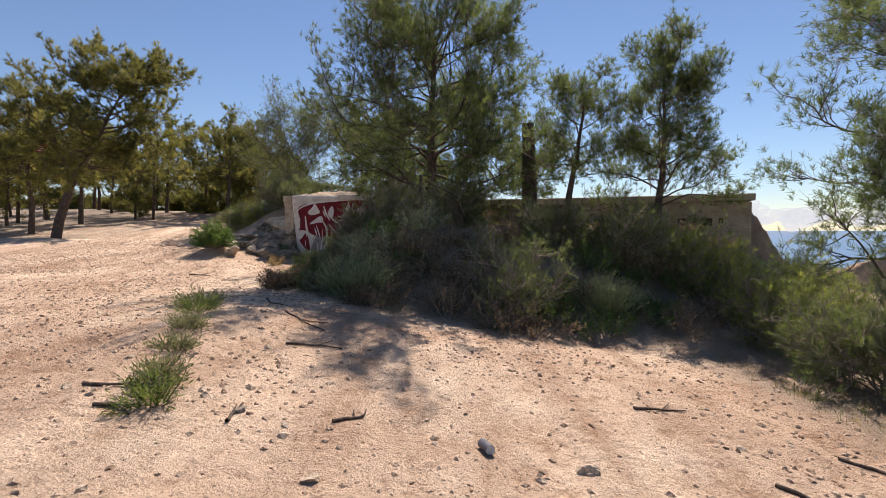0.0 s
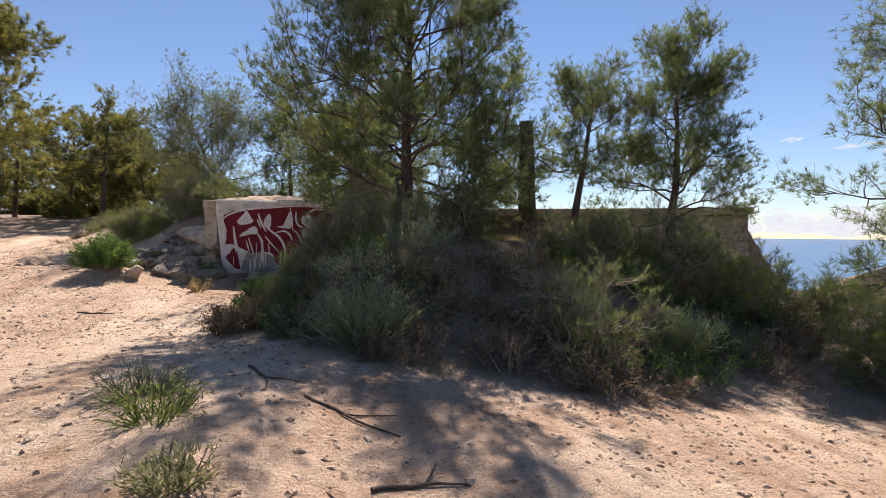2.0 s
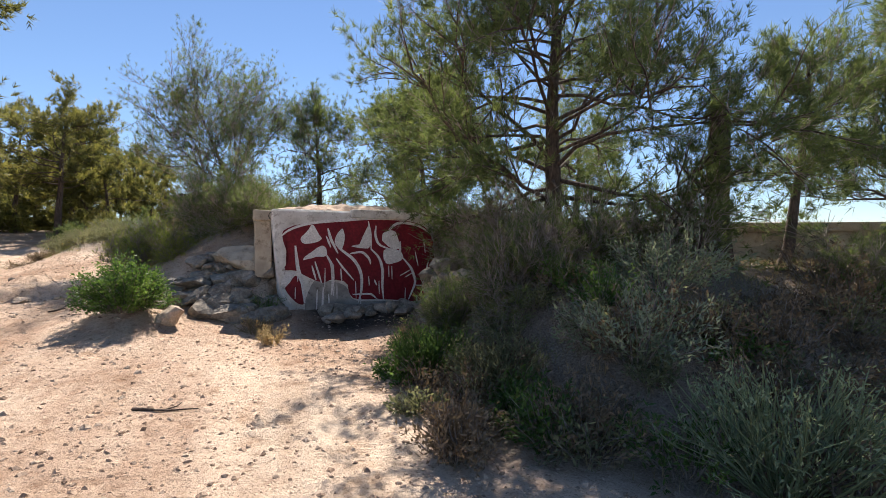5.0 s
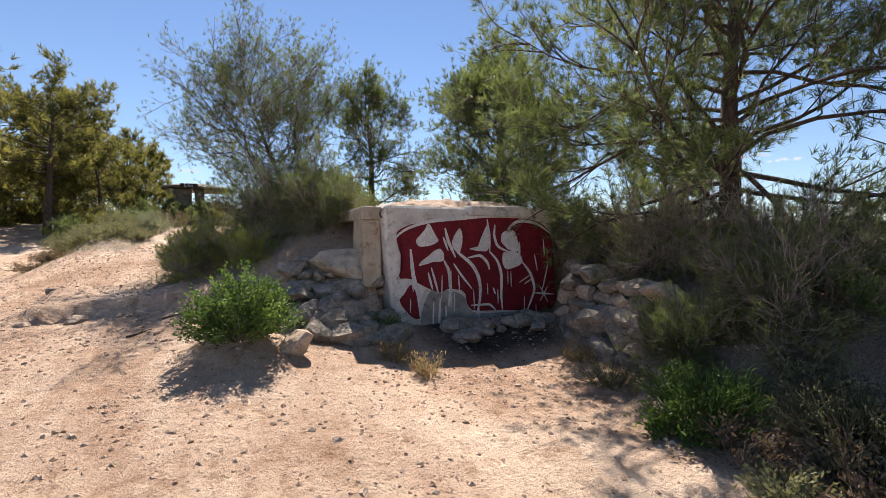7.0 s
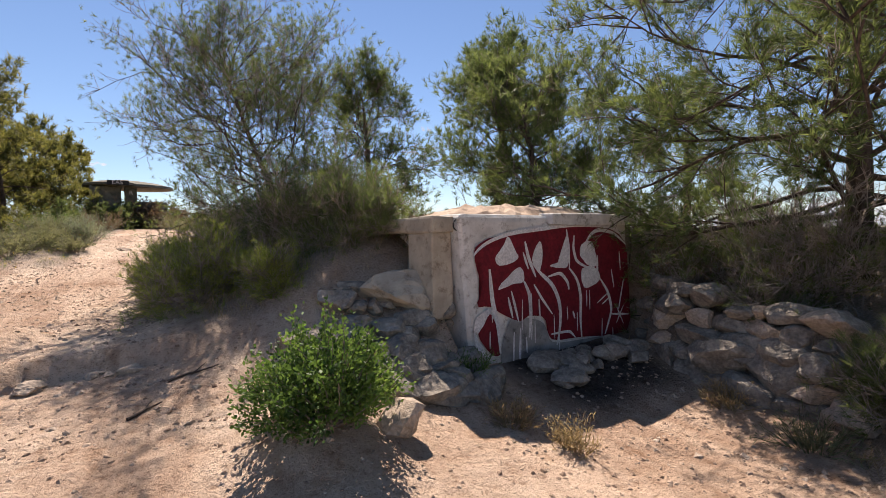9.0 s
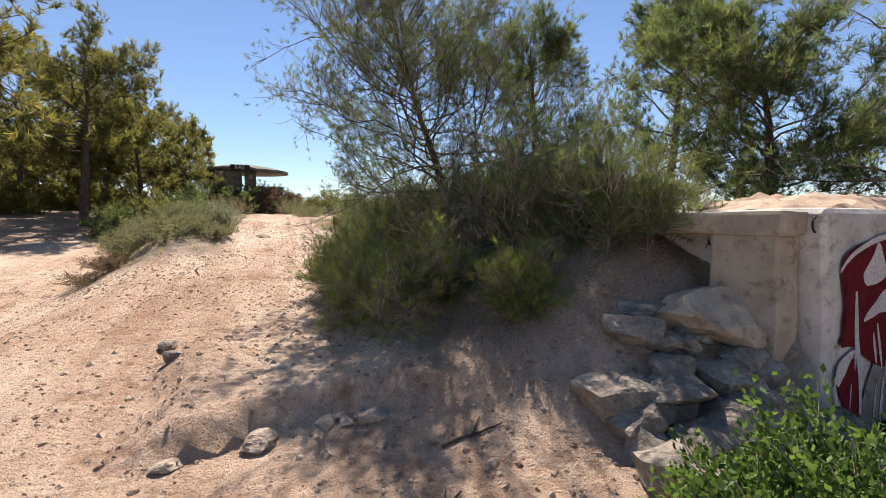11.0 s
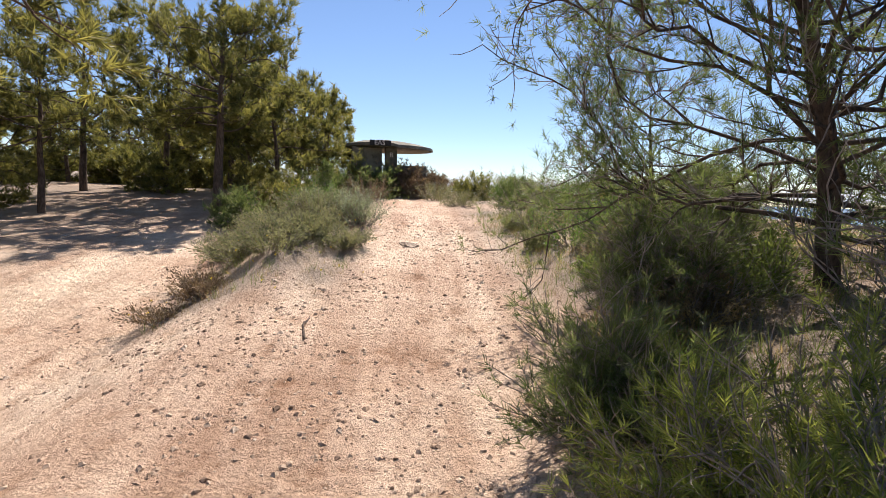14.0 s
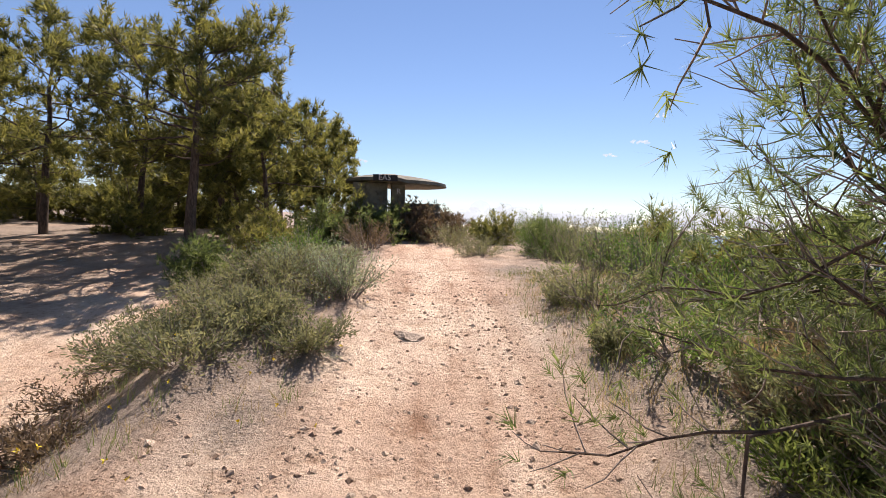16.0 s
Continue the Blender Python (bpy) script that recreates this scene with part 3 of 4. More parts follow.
for i, (a, e, w) in enumerate(((54, 8.2, 110), (49, 9.3, 60), (57, 7.6, 90), (-7.6, 7.2, 60), (-10, 6.8, 60), (25, 9.8, 70), (22, 8.4, 45), (27, 12.5, 40))):
    a = radians(a)
    c = cloud((4000 * math.sin(a), 4000 * math.cos(a), 4000 * math.tan(radians(e))), (w, 60, 14), 70 + i, 12)
    c.rotation_euler[2] = -a


# ---- the painted concrete block ----
def box_bm(x0, x1, y0, y1, z0, z1, bev=0.03, seg=2, wear=0.0, seed=0, cuts=0):
    bm = bmesh.new()
    bmesh.ops.create_cube(bm, size=1, matrix=Matrix.LocRotScale(((x0 + x1) / 2, (y0 + y1) / 2, (z0 + z1) / 2), None, (x1 - x0, y1 - y0, z1 - z0)))
    if bev:
        bmesh.ops.bevel(bm, geom=bm.edges[:], offset=bev, segments=seg, affect="EDGES", profile=0.6)
    if cuts:
        bmesh.ops.subdivide_edges(bm, edges=bm.edges[:], cuts=cuts, use_grid_fill=True)
    if wear:
        for v in bm.verts:
            v.co += noise.noise_vector(v.co * 3.1 + Vector((seed, 0, 0))) * wear + noise.noise_vector(v.co * 11 + Vector((0, seed, 0))) * wear * 0.4
    return bm


BX0, BX1, BY, BZ0, BZ1 = -4.45, -1.52, 13.72, -0.15, 2.36
block = new("concrete_block")
block.matrix_world = pose(BX0, BY, 0, 0, 0, 4.0)
tagged(block, "whitewashed concrete bunker end with maroon and white graffiti", "bunker wall")
BW = BX1 - BX0
# the face leans back a little; the lower part is rough and undercut
bm = box_bm(0, BW, 0, 1.6, BZ0, BZ1, 0.09, 3, 0.014, 2, 5)
for v in bm.verts:
    k = (BZ1 - v.co.z) / (BZ1 - BZ0)
    if v.co.x < BW * 0.3:
        v.co.x += 0.22 * k * (1 - v.co.x / (BW * 0.3))
    if v.co.z < 0.55 and v.co.y < 0.4:
        v.co.y += 0.22 * (0.55 - v.co.z) + 0.05 * noise.noise(v.co * 4)
body = part("body", bm, WHITEWASH, block)
part("roof_slab", box_bm(1.35, BW + 0.12, -0.09, 1.7, BZ1 - 0.13, BZ1 + 0.02, 0.02, 2, 0.015, 5, 3), WHITEWASH, block, "broken projecting edge of the concrete slab")
part("side_slab", box_bm(-0.26, 0.2, 0.12, 1.5, BZ1 - 0.2, BZ1 - 0.02, 0.03, 2, 0.02, 8, 3), CONCRETE, block)
part("side_post", box_bm(-0.24, 0.03, 0.16, 0.7, 1.2, BZ1 - 0.19, 0.03, 2, 0.02, 9, 2), CONCRETE, block)
rg = Tubes()
rg.add([(0.03 + 0.05 * math.cos(a), 0.07, BZ1 - 0.12 + 0.06 * math.sin(a)) for a in np.linspace(0.6, 5.6, 12)], 0.008, 0.008, 6)
rg.part("iron_ring", BLACK_PAINT, block, "bent rusty iron ring")
# earth heaped on the slab
bm = bmesh.new()
bmesh.ops.create_grid(bm, x_segments=34, y_segments=16, size=1)
for v in bm.verts:
    u, w = v.co.x, v.co.y
    v.co = (BW / 2 + 0.1 + u * (BW / 2 + 0.02), 0.85 + w * 0.8, BZ1 - 0.07 + 0.22 * max(0, 1 - u * u * 0.9) ** 0.5 * max(0, 1 - abs(w) ** 3 * 0.9) + 0.05 * noise.noise(Vector((u * 5, w * 4, 1))) + 0.045 * noise.noise(Vector((u * 16, w * 12, 1))))
heap = part("earth_cover", bm, GRAVEL, block, "dry crumbling earth on top of the slab")


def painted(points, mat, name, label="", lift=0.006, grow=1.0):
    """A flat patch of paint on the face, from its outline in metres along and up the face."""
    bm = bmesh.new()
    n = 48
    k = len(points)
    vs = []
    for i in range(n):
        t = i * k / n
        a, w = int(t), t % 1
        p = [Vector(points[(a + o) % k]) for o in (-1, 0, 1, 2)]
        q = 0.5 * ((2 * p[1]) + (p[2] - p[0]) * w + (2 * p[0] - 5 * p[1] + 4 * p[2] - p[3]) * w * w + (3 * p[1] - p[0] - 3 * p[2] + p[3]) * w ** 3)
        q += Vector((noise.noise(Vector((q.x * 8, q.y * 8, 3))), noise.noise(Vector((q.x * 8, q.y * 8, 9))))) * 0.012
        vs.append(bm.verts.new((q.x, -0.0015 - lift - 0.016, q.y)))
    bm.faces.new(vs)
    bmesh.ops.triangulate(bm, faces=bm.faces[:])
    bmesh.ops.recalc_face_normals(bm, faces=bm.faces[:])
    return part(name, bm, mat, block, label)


def stroke(points, w0, name="white_stroke", mat=None):
    """A painted line: broad in the middle, thin at the ends."""
    pts = np.array(points, float)
    t = np.linspace(0, len(pts) - 1, 22)
    if len(pts) > 2:
        c = np.stack([np.interp(t, np.arange(len(pts)), pts[:, j]) for j in range(2)], -1)
        for _ in range(5):
            c[1:-1] = (c[:-2] + 2 * c[1:-1] + c[2:]) / 4
    else:
        c = pts[0] + (pts[1] - pts[0]) * (t / (len(pts) - 1))[:, None]
    d = unit(np.gradient(c, axis=0))
    nrm = np.stack([-d[:, 1], d[:, 0]], -1)
    w = w0 * (0.35 + 0.65 * np.sin(np.linspace(0.15, math.pi - 0.1, 22)))[:, None] * 0.5
    L, R = c + nrm * w, c - nrm * w
    v = [(p[0], -0.028, p[1]) for p in np.concatenate([L, R])]
    f = [(i, i + 1, i + 23, i + 22) for i in range(21)]
    return mesh_part(name, v, np.array(f), mat or WHITE_PAINT, block)


# face coordinates: along from the left corner, height above the datum
for pts in ([(0.19, 1.94), (0.28, 2.04), (0.63, 2.13), (1.17, 2.16), (1.65, 2.21), (2.31, 2.2), (2.6, 2.15), (2.85, 1.96), (2.9, 1.47), (2.92, 0.73), (2.3, 0.74), (1.93, 0.77), (1.47, 0.79), (1.31, 0.89), (1.26, 1.09), (1.01, 1.15), (0.86, 1.1), (0.62, 1.19), (0.4, 1.32), (0.22, 1.34), (0.3, 1.54), (0.23, 1.71)],
            [(0.35, 1.22), (0.22, 1.13), (0.26, 0.96), (0.41, 0.78), (0.55, 0.75), (0.53, 0.99), (0.44, 1.2)]):
    painted(pts, MAROON, "maroon_paint", "flat maroon graffiti paint")
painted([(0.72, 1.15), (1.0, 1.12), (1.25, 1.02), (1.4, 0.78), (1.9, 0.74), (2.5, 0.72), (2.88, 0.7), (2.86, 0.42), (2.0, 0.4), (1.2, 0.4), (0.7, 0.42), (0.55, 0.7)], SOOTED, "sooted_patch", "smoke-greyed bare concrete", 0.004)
# letter bodies
for pts in ([(0.61, 2.01), (0.49, 1.87), (0.56, 1.77), (0.82, 1.84), (0.79, 1.93), (0.68, 2.1)],
            [(0.53, 1.5), (0.67, 1.64), (0.86, 1.74), (0.92, 1.57), (0.72, 1.54)],
            [(1.11, 1.96), (1.06, 1.82), (1.16, 1.66), (1.23, 1.85), (1.19, 2.03)],
            [(1.54, 1.89), (1.51, 1.78), (1.35, 1.73), (1.65, 1.7), (1.69, 1.95), (1.66, 2.1)],
            [(1.94, 1.98), (1.91, 1.84), (2.06, 1.71), (2.24, 1.72), (2.13, 2.01)],
            [(1.26, 0.59), (1.47, 0.64), (1.75, 0.67), (1.99, 0.66), (2.23, 0.44), (1.93, 0.38), (1.47, 0.44)],
            [(1.94, 1.66), (1.99, 1.41), (2.3, 1.51), (2.18, 1.68)],
            [(0.22, 1.2), (0.42, 1.29), (0.31, 1.12), (0.22, 1.03)]):
    painted(pts, WHITE_PAINT, "white_patch", "", 0.009)
# outlines and drips: points and width
for pts, w in (([(0.4, 1.74), (0.42, 1.53), (0.44, 1.34), (0.51, 1.14), (0.55, 0.76)], 0.06),
               ([(0.92, 1.57), (1.01, 1.41), (1.03, 1.15), (1, 0.89)], 0.055),
               ([(0.67, 1.4), (0.74, 1.15)], 0.035),
               ([(0.72, 1.47), (0.83, 1.1)], 0.035),
               ([(0.94, 2.04), (0.99, 1.85), (1.11, 1.61)], 0.05),
               ([(0.91, 1.91), (0.99, 1.71)], 0.035),
               ([(1.06, 1.78), (1.19, 1.64), (1.4, 1.51), (1.54, 1.25), (1.53, 0.94), (1.47, 0.73)], 0.055),
               ([(1.32, 1.6), (1.54, 1.64), (1.67, 1.51), (1.69, 1.41)], 0.045),
               ([(1.69, 1.69), (1.85, 1.54), (1.92, 1.3), (1.9, 1.02), (1.93, 0.77)], 0.05),
               ([(1.08, 1.52), (1.21, 1.34), (1.39, 1.13)], 0.035),
               ([(1.16, 1.34), (1.18, 1.08)], 0.025),
               ([(1.65, 2.18), (1.69, 1.95), (1.7, 1.69)], 0.04),
               ([(1.79, 2.1), (1.77, 1.94), (1.83, 1.76), (2.09, 1.66)], 0.045),
               ([(1.97, 1.94), (2.09, 2.1), (2.24, 2.18), (2.6, 2.13), (2.85, 1.96)], 0.05),
               ([(2.24, 1.83), (2.24, 1.52)], 0.04)):
    stroke(pts, w)
for pts, w in (([(2.7, 1.87), (2.73, 1.61)], 0.025),
               ([(2.53, 1.63), (2.59, 1.37)], 0.025),
               ([(2.3, 1.51), (2.46, 1.33), (2.55, 1.07), (2.4, 0.75)], 0.05),
               ([(2.8, 1.48), (2.69, 1.06)], 0.03),
               ([(2.53, 1.01), (2.92, 0.97)], 0.03),
               ([(2.63, 1.13), (2.8, 0.85)], 0.022),
               ([(2.8, 1.11), (2.64, 0.87)], 0.022),
               ([(2.24, 1.19), (2.46, 1.31)], 0.02),
               ([(2.33, 1.16), (2.48, 1.24)], 0.02),
               ([(0.18, 1.04), (0.22, 1.2), (0.4, 1.29)], 0.05),
               ([(0.18, 1.04), (0.22, 0.89), (0.34, 0.75)], 0.045),
               ([(1.37, 0.88), (1.7, 0.88), (1.81, 0.78)], 0.035),
               ([(1.76, 1.13), (1.8, 1.03)], 0.03),
               ([(0.17, 1.89), (0.28, 2.02), (0.68, 2.15), (1.17, 2.18), (1.65, 2.24), (2.31, 2.23), (2.7, 2.17)], 0.05),
               ([(0.86, 1.02), (0.84, 0.51)], 0.035),
               ([(0.95, 0.9), (0.96, 0.71)], 0.025)):
    stroke(pts, w)
r = np.random.default_rng(24)
for i in range(16):
    u, v = r.uniform(0.3, 2.7), r.uniform(0.8, 1.5)
    stroke([(u, v), (u + r.uniform(-0.015, 0.015), v - r.uniform(0.15, 0.4))], 0.018, "paint_drip")

# ---- rubble beside the block ----
big = stone("cut_stone", (-4.84, 14.2), (0.42, 0.3, 0.19), "squared grey stone block on the rubble slope", 4, CONCRETE, -6, 3, 0.0, z=1.36)
r = np.random.default_rng(21)
for i in range(58):
    x = r.uniform(-6.1, -4.35)
    k = r.uniform(0, 1)
    y = 13.15 + 1.25 * k + 0.25 * max(0, -5 - x)
    q = r.uniform(0.08, 0.2) * (1.15 if k < 0.5 else 0.9)
    stone("rubble_stone", (x, y), (q * r.uniform(1, 1.5), q, q * r.uniform(0.55, 0.8)), "rough grey limestone lump in the bank", 100 + i, ROCK, r.uniform(0, 180), 3, 0.45, "stones of the rubble bank")
# dry-stone wall on the other side, holding the mound
r = np.random.default_rng(22)
for row in range(5):
    y = 13.72 - 0.12 * (row % 2)
    while y > 10.75 + 0.12 * row:
        q = r.uniform(0.13, 0.25) * (1.1 if row < 3 else 0.9)
        zb = land_at(-2.35, y)
        x = -1.98 + 0.5 * ss((y - 13.1) / 0.5) + 0.05 * row + r.uniform(-0.07, 0.05)
        stone("wall_stone", (x, y - q), (q * 0.95, q * 1.15, q * r.uniform(0.6, 0.8)), "lichen-grey stone of the collapsed dry wall", 200 + int(y * 100) + 1000 * row, ROCK if r.uniform() < 0.7 else PALE_ROCK, r.uniform(-25, 25), 3, 0.3,
              "stones of the dry wall", z=zb - 0.06 + 0.21 * row + r.uniform(-0.04, 0.04))
        y -= q * r.uniform(1.7, 2.1)
r = np.random.default_rng(23)
for i in range(30):
    x, y = (r.normal(-3.0, 0.3), r.normal(13.5, 0.12)) if i < 18 else (r.uniform(-3.6, -1.9), r.uniform(13.05, 13.68))
    q = r.uniform(0.06, 0.15)
    stone("fallen_stone", (x, y), (q * 1.3, q, q * 0.75), "dark stone fallen at the foot of the block", 300 + i, ROCK, r.uniform(0, 180), 2, 0.3, "stones at the foot of the block")
stone("boundary_stone", (-5.68, 12.52), (0.17, 0.13, 0.15), "pale angular stone beside the round green bush", 7, PALE_ROCK, 20, 2, 0.3)

# ---- the long bunker wall with its opening ----
wx0, wy0, wx1, wy1 = -0.9, 13.75, 6.95, 10.5
wl = math.hypot(wx1 - wx0, wy1 - wy0)
bunker = new("bunker")
bunker.matrix_world = pose(wx0, wy0, 0, 0, 0, math.degrees(math.atan2(wy1 - wy0, wx1 - wx0)))
tagged(bunker, "half-buried concrete bunker front with a low slot opening", "bunker")
OP0, OP1 = 2.2, 4.3
part("wall", box_bm(0, OP0, 0, 0.4, 0.3, 2.0, 0.03, 2, 0.02, 3, 4), CONCRETE, bunker)
part("wall", box_bm(OP1, wl, 0, 0.4, -0.4, 2.0, 0.03, 2, 0.02, 4, 4), CONCRETE, bunker)
part("sill", box_bm(OP0 - 0.01, OP1 + 0.01, 0.01, 0.39, 0.3, 1.5, 0.03, 2, 0.03, 5, 3), CONCRETE, bunker)
part("roof", box_bm(-0.1, wl + 0.05, -0.12, 4.2, 2.003, 2.17, 0.03, 2, 0.02, 6, 4), CONCRETE, bunker, "flat weathered concrete roof slab")
part("back_wall", box_bm(0, wl, 3.7, 4.1, -0.4, 2.0, 0.03, 1, 0, 6), CONCRETE, bunker)
part("end_wall", box_bm(wl - 0.4, wl - 0.003, 0.403, 3.7, -0.4, 2.0, 0.03, 1, 0.02, 6, 3), CONCRETE, bunker)
for k, (a, b) in enumerate(((0.0, 0.22), (0.32, 0.38), (0.5, 0.72), (0.85, 0.93))):
    part("paint_mark", box_bm(wl - 1.5 + a, wl - 1.5 + b, -0.012, -0.003, 1.45 + 0.05 * (k % 2), 1.62, 0), BLACK_PAINT, bunker)

# ---- dead trunk with a sawn top ----
dead = new("dead_trunk")
dead.location = (2.05, 10.85, land_at(2.05, 10.85))
tagged(dead, "dark dead tree trunk sawn off flat", "tree trunk")
tb = Tubes()
hz = 3.78 - dead.location.z
pts = np.array([(-0.1 * k, 0.05 * math.sin(k * 5), -0.15 + (hz + 0.15) * k) for k in np.linspace(0, 1, 10)])
tb.add(pts, 0.2, 0.135, 14)
tb.add([pts[-1] - [0, 0, 0.005], pts[-1] + [0, 0, 0.004]], 0.133, 0.002, 14)
tb.part("trunk", BARK, dead)

# ---- pines near the walk ----
pine("pine_tree", (-0.3, 11.7), 5.2, 2.85, "large dense pine on the mound with low bare inner branches", 11, (-0.1, 0.2), 0.14, 0.1, 64, 1.3, 0.115, 0.01, 14, shape=(0.8, 1.08, 0.65), bare=0.1, subs=10)
pine("pine_tree", (4.55, 9.9), 3.7, 1.4, "young rounded pine on the mound beside the bunker", 12, (0.1, 0.0), 0.085, 0.2, 32, 1.1, 0.11, 0.009, 14, shape=(1.0, 1.0, 0.5), bare=0.3, subs=8)
pine("pine_tree", (2.66, 10.4), 3.3, 1.0, "thin sparse young pine with a bare dark trunk", 13, (0.35, -0.1), 0.075, 0.4, 18, 0.9, 0.11, 0.009, 14, bare=0.35, subs=7)
pine("pine_tree", (7.0, 6.8), 5.0, 1.75, "tall sparse pine at the edge of the flat", 14, (-0.1, 0.1), 0.11, 0.1, 40, 1.0, 0.12, 0.009, 14, shape=(1.0, 1.0, 0.7), bare=0.3, subs=8)
pine("pine_tree", (-5.25, 19.05), 3.3, 2.15, "gnarled leaning pine with grey bare twigs beside the path", 15, (-1.1, -0.5), 0.075, 0.15, 56, 1.3, 0.08, 0.0055, 16, shape=(1.0, 1.0, 0.75), bare=0.4, subs=9, squash=(1, 0.8))
pine("pine_tree", (0.6, 20.0), 5.2, 1.7, "dark upright pine behind the mound", 16, (0.2, 0.0), 0.12, 0.25, 28, 1.0, 0.13, 0.014, 14, shape=(0.8, 1.0, 0.5), bare=0.15, subs=8)
pine("pine_tree", (-0.9, 16.6), 2.9, 1.8, "low spreading pine behind the block", 17, (-0.2, 0.0), 0.09, 0.1, 34, 1.1, 0.11, 0.011, 15, bare=0.2, subs=8)
pine("pine_tree", (2.9, 16.0), 2.9, 1.6, "low spreading pine behind the bunker", 18, (0.2, 0.0), 0.09, 0.12, 24, 1.0, 0.12, 0.011, 13, bare=0.25, subs=7)
pine("pine_tree", (-3.3, 19.5), 3.4, 1.7, "grey half-bare pine behind the block", 19, (-0.2, 0.0), 0.09, 0.15, 32, 1.1, 0.11, 0.009, 15, bare=0.42, subs=8)
pine("pine_tree", (-5.7, 20.75), 1.8, 1.15, "small fresh green pine whose branches reach over the path edge", 20, (-0.2, -0.1), 0.04, 0.32, 16, 0.6, 0.12, 0.0045, 22, NEEDLES, shape=(1.0, 1.0, 0.7), bare=0.15, subs=4, multiply=2)
# low pine scrub: place, height, spread, share of bare twigs, fresh green or not
for i, (x, y, h, s, bare, lab) in enumerate((
        (-6.9, 16.1, 0.95, 1.0, 0.42, "low dense fresh green pine scrub on the bank by the path"), (-5.6, 16.1, 1.5, 1.0, 0.5, "low dense pine scrub on the bank by the path"),
        (-4.8, 16.2, 1.6, 1.0, 0.25, "low dense pine scrub behind the block"), (-7.0, 17.0, 0.9, 0.85, 0.35, "low fresh green pine scrub under the gnarled pine"),
        (-7.05, 18.4, 0.65, 0.75, 0.35, "low dark green pine scrub beside the path"), (-6.1, 15.1, 0.35, 0.28, 0.6, "small fresh green pine seedling on the bank"), (-5.0, 15.25, 0.85, 0.8, 0.3, "low dense pine scrub behind the rubble"), (-6.2, 19.6, 0.8, 0.8, 0.4, "low dark pine scrub beside the path"), (-5.3, 20.8, 0.8, 0.9, 0.4, "low pine scrub beside the path"), (-5.9, 17.3, 1.4, 1.1, 0.55, "half-bare pine scrub under the gnarled pine"),
        (-0.6, 12.6, 1.3, 1.5, 0.75, "tangled bare pine branches under the large pine"), (-1.0, 11.7, 1.2, 1.0, 0.8, "tangled bare pine branches under the large pine"),
        (1.05, 7.0, 1.55, 0.85, 0.5, "young bushy pine in front of the mound"), (3.3, 8.5, 1.5, 1.2, 0.3, "bushy young pine below the bunker wall"),
        (4.7, 8.4, 1.0, 1.0, 0.35, "bushy young fresh green pine below the bunker wall"), (2.1, 8.8, 0.9, 0.9, 0.45, "bushy young pine on the mound"),
        (4.5, 6.0, 1.05, 1.05, 0.3, "low fresh green pine bush at the edge of the flat"), (4.3, 4.5, 0.95, 1.0, 0.3, "low pine bush at the edge of the flat"),
        (4.4, 3.1, 0.9, 0.95, 0.4, "low fresh green pine bush at the edge of the flat"), (5.8, 5.2, 1.2, 1.1, 0.3, "low pine bush at the edge of the flat"), (6.4, 8.3, 0.9, 0.9, 0.4, "low pine bush by the bunker corner"),
        (0.3, 10.2, 0.9, 1.0, 0.5, "low straggling pine on the mound"), (-0.7, 10.6, 1.1, 1.0, 0.7, "tangled bare pine branches under the large pine"),
        (-1.25, 13.0, 0.7, 0.7, 0.7, "tangled bare branches above the dry wall"), (-1.3, 12.1, 0.5, 0.6, 0.75, "tangled bare branches above the dry wall"), (-1.7, 10.1, 0.8, 0.9, 0.5, "low straggling pine on the flank of the mound"), (-2.2, 10.7, 0.45, 0.5, 0.5, "low straggling pine at the end of the dry wall"))):
    pine("pine_bush", (x, y), h, s, lab, 60 + i, (0, 0), 0.045, 0.0, 30, 1.0, 0.085, 0.0045, 18, FRESH if "fresh" in lab else NEEDLES, bare=bare, category="bush", subs=7, shrubby=True, multiply=1)

# ---- shrubs on the mound and by the path ----
shrub("green_bush", (-6.22, 12.62), 0.85, 0.47, "round dense dark green bush with small leaves", 31, LENTISK, (0.036, 0.021), 110, 130, upright=0.3, sink=-0.02)
broom("broom_bush", (-1.4, 7.4), 0.85, 0.6, "spiky pale green broom bush with upright stems", 32)
broom("broom_bush", (-2.75, 10.05), 0.55, 0.42, "spiky dark green broom bush at the foot of the mound", 33, LENTISK)
broom("broom_bush", (-2.35, 9.3), 0.55, 0.42, "spiky grey-green broom bush on the flank of the mound", 37, SAGE)
broom("broom_bush", (2.6, 7.2), 0.75, 0.5, "spiky pale green broom bush at the foot of the mound", 34)
shrub("silver_bush", (-1.35, 8.7), 0.85, 0.55, "silvery grey-green leafy shrub on the mound", 35, SILVER, (0.06, 0.016), 46, 70, upright=0.6)
shrub("silver_bush", (-0.5, 9.3), 0.8, 0.6, "silvery grey-green leafy shrub on the mound", 36, SILVER, (0.06, 0.016), 40, 70, upright=0.6)
r = np.random.default_rng(41)
for i in range(84):
    x = r.uniform(-2.9, 6.0)
    y = float(front_y(np.array([x]))[0]) + r.uniform(0.05, 3.0)
    if x < -1.2 and y > 10.3:
        continue
    green = r.uniform() < 0.5
    shrub("low_shrub", (x, y), r.uniform(0.3, 0.65), r.uniform(0.25, 0.5), "low green shrub on the shaded mound" if green else "low brownish dry shrub on the shaded mound", 400 + i,
          (LENTISK if i % 4 else SAGE) if green else DRY_NEEDLES, (0.05, 0.018), 24, 40, group="shrubs on the mound")
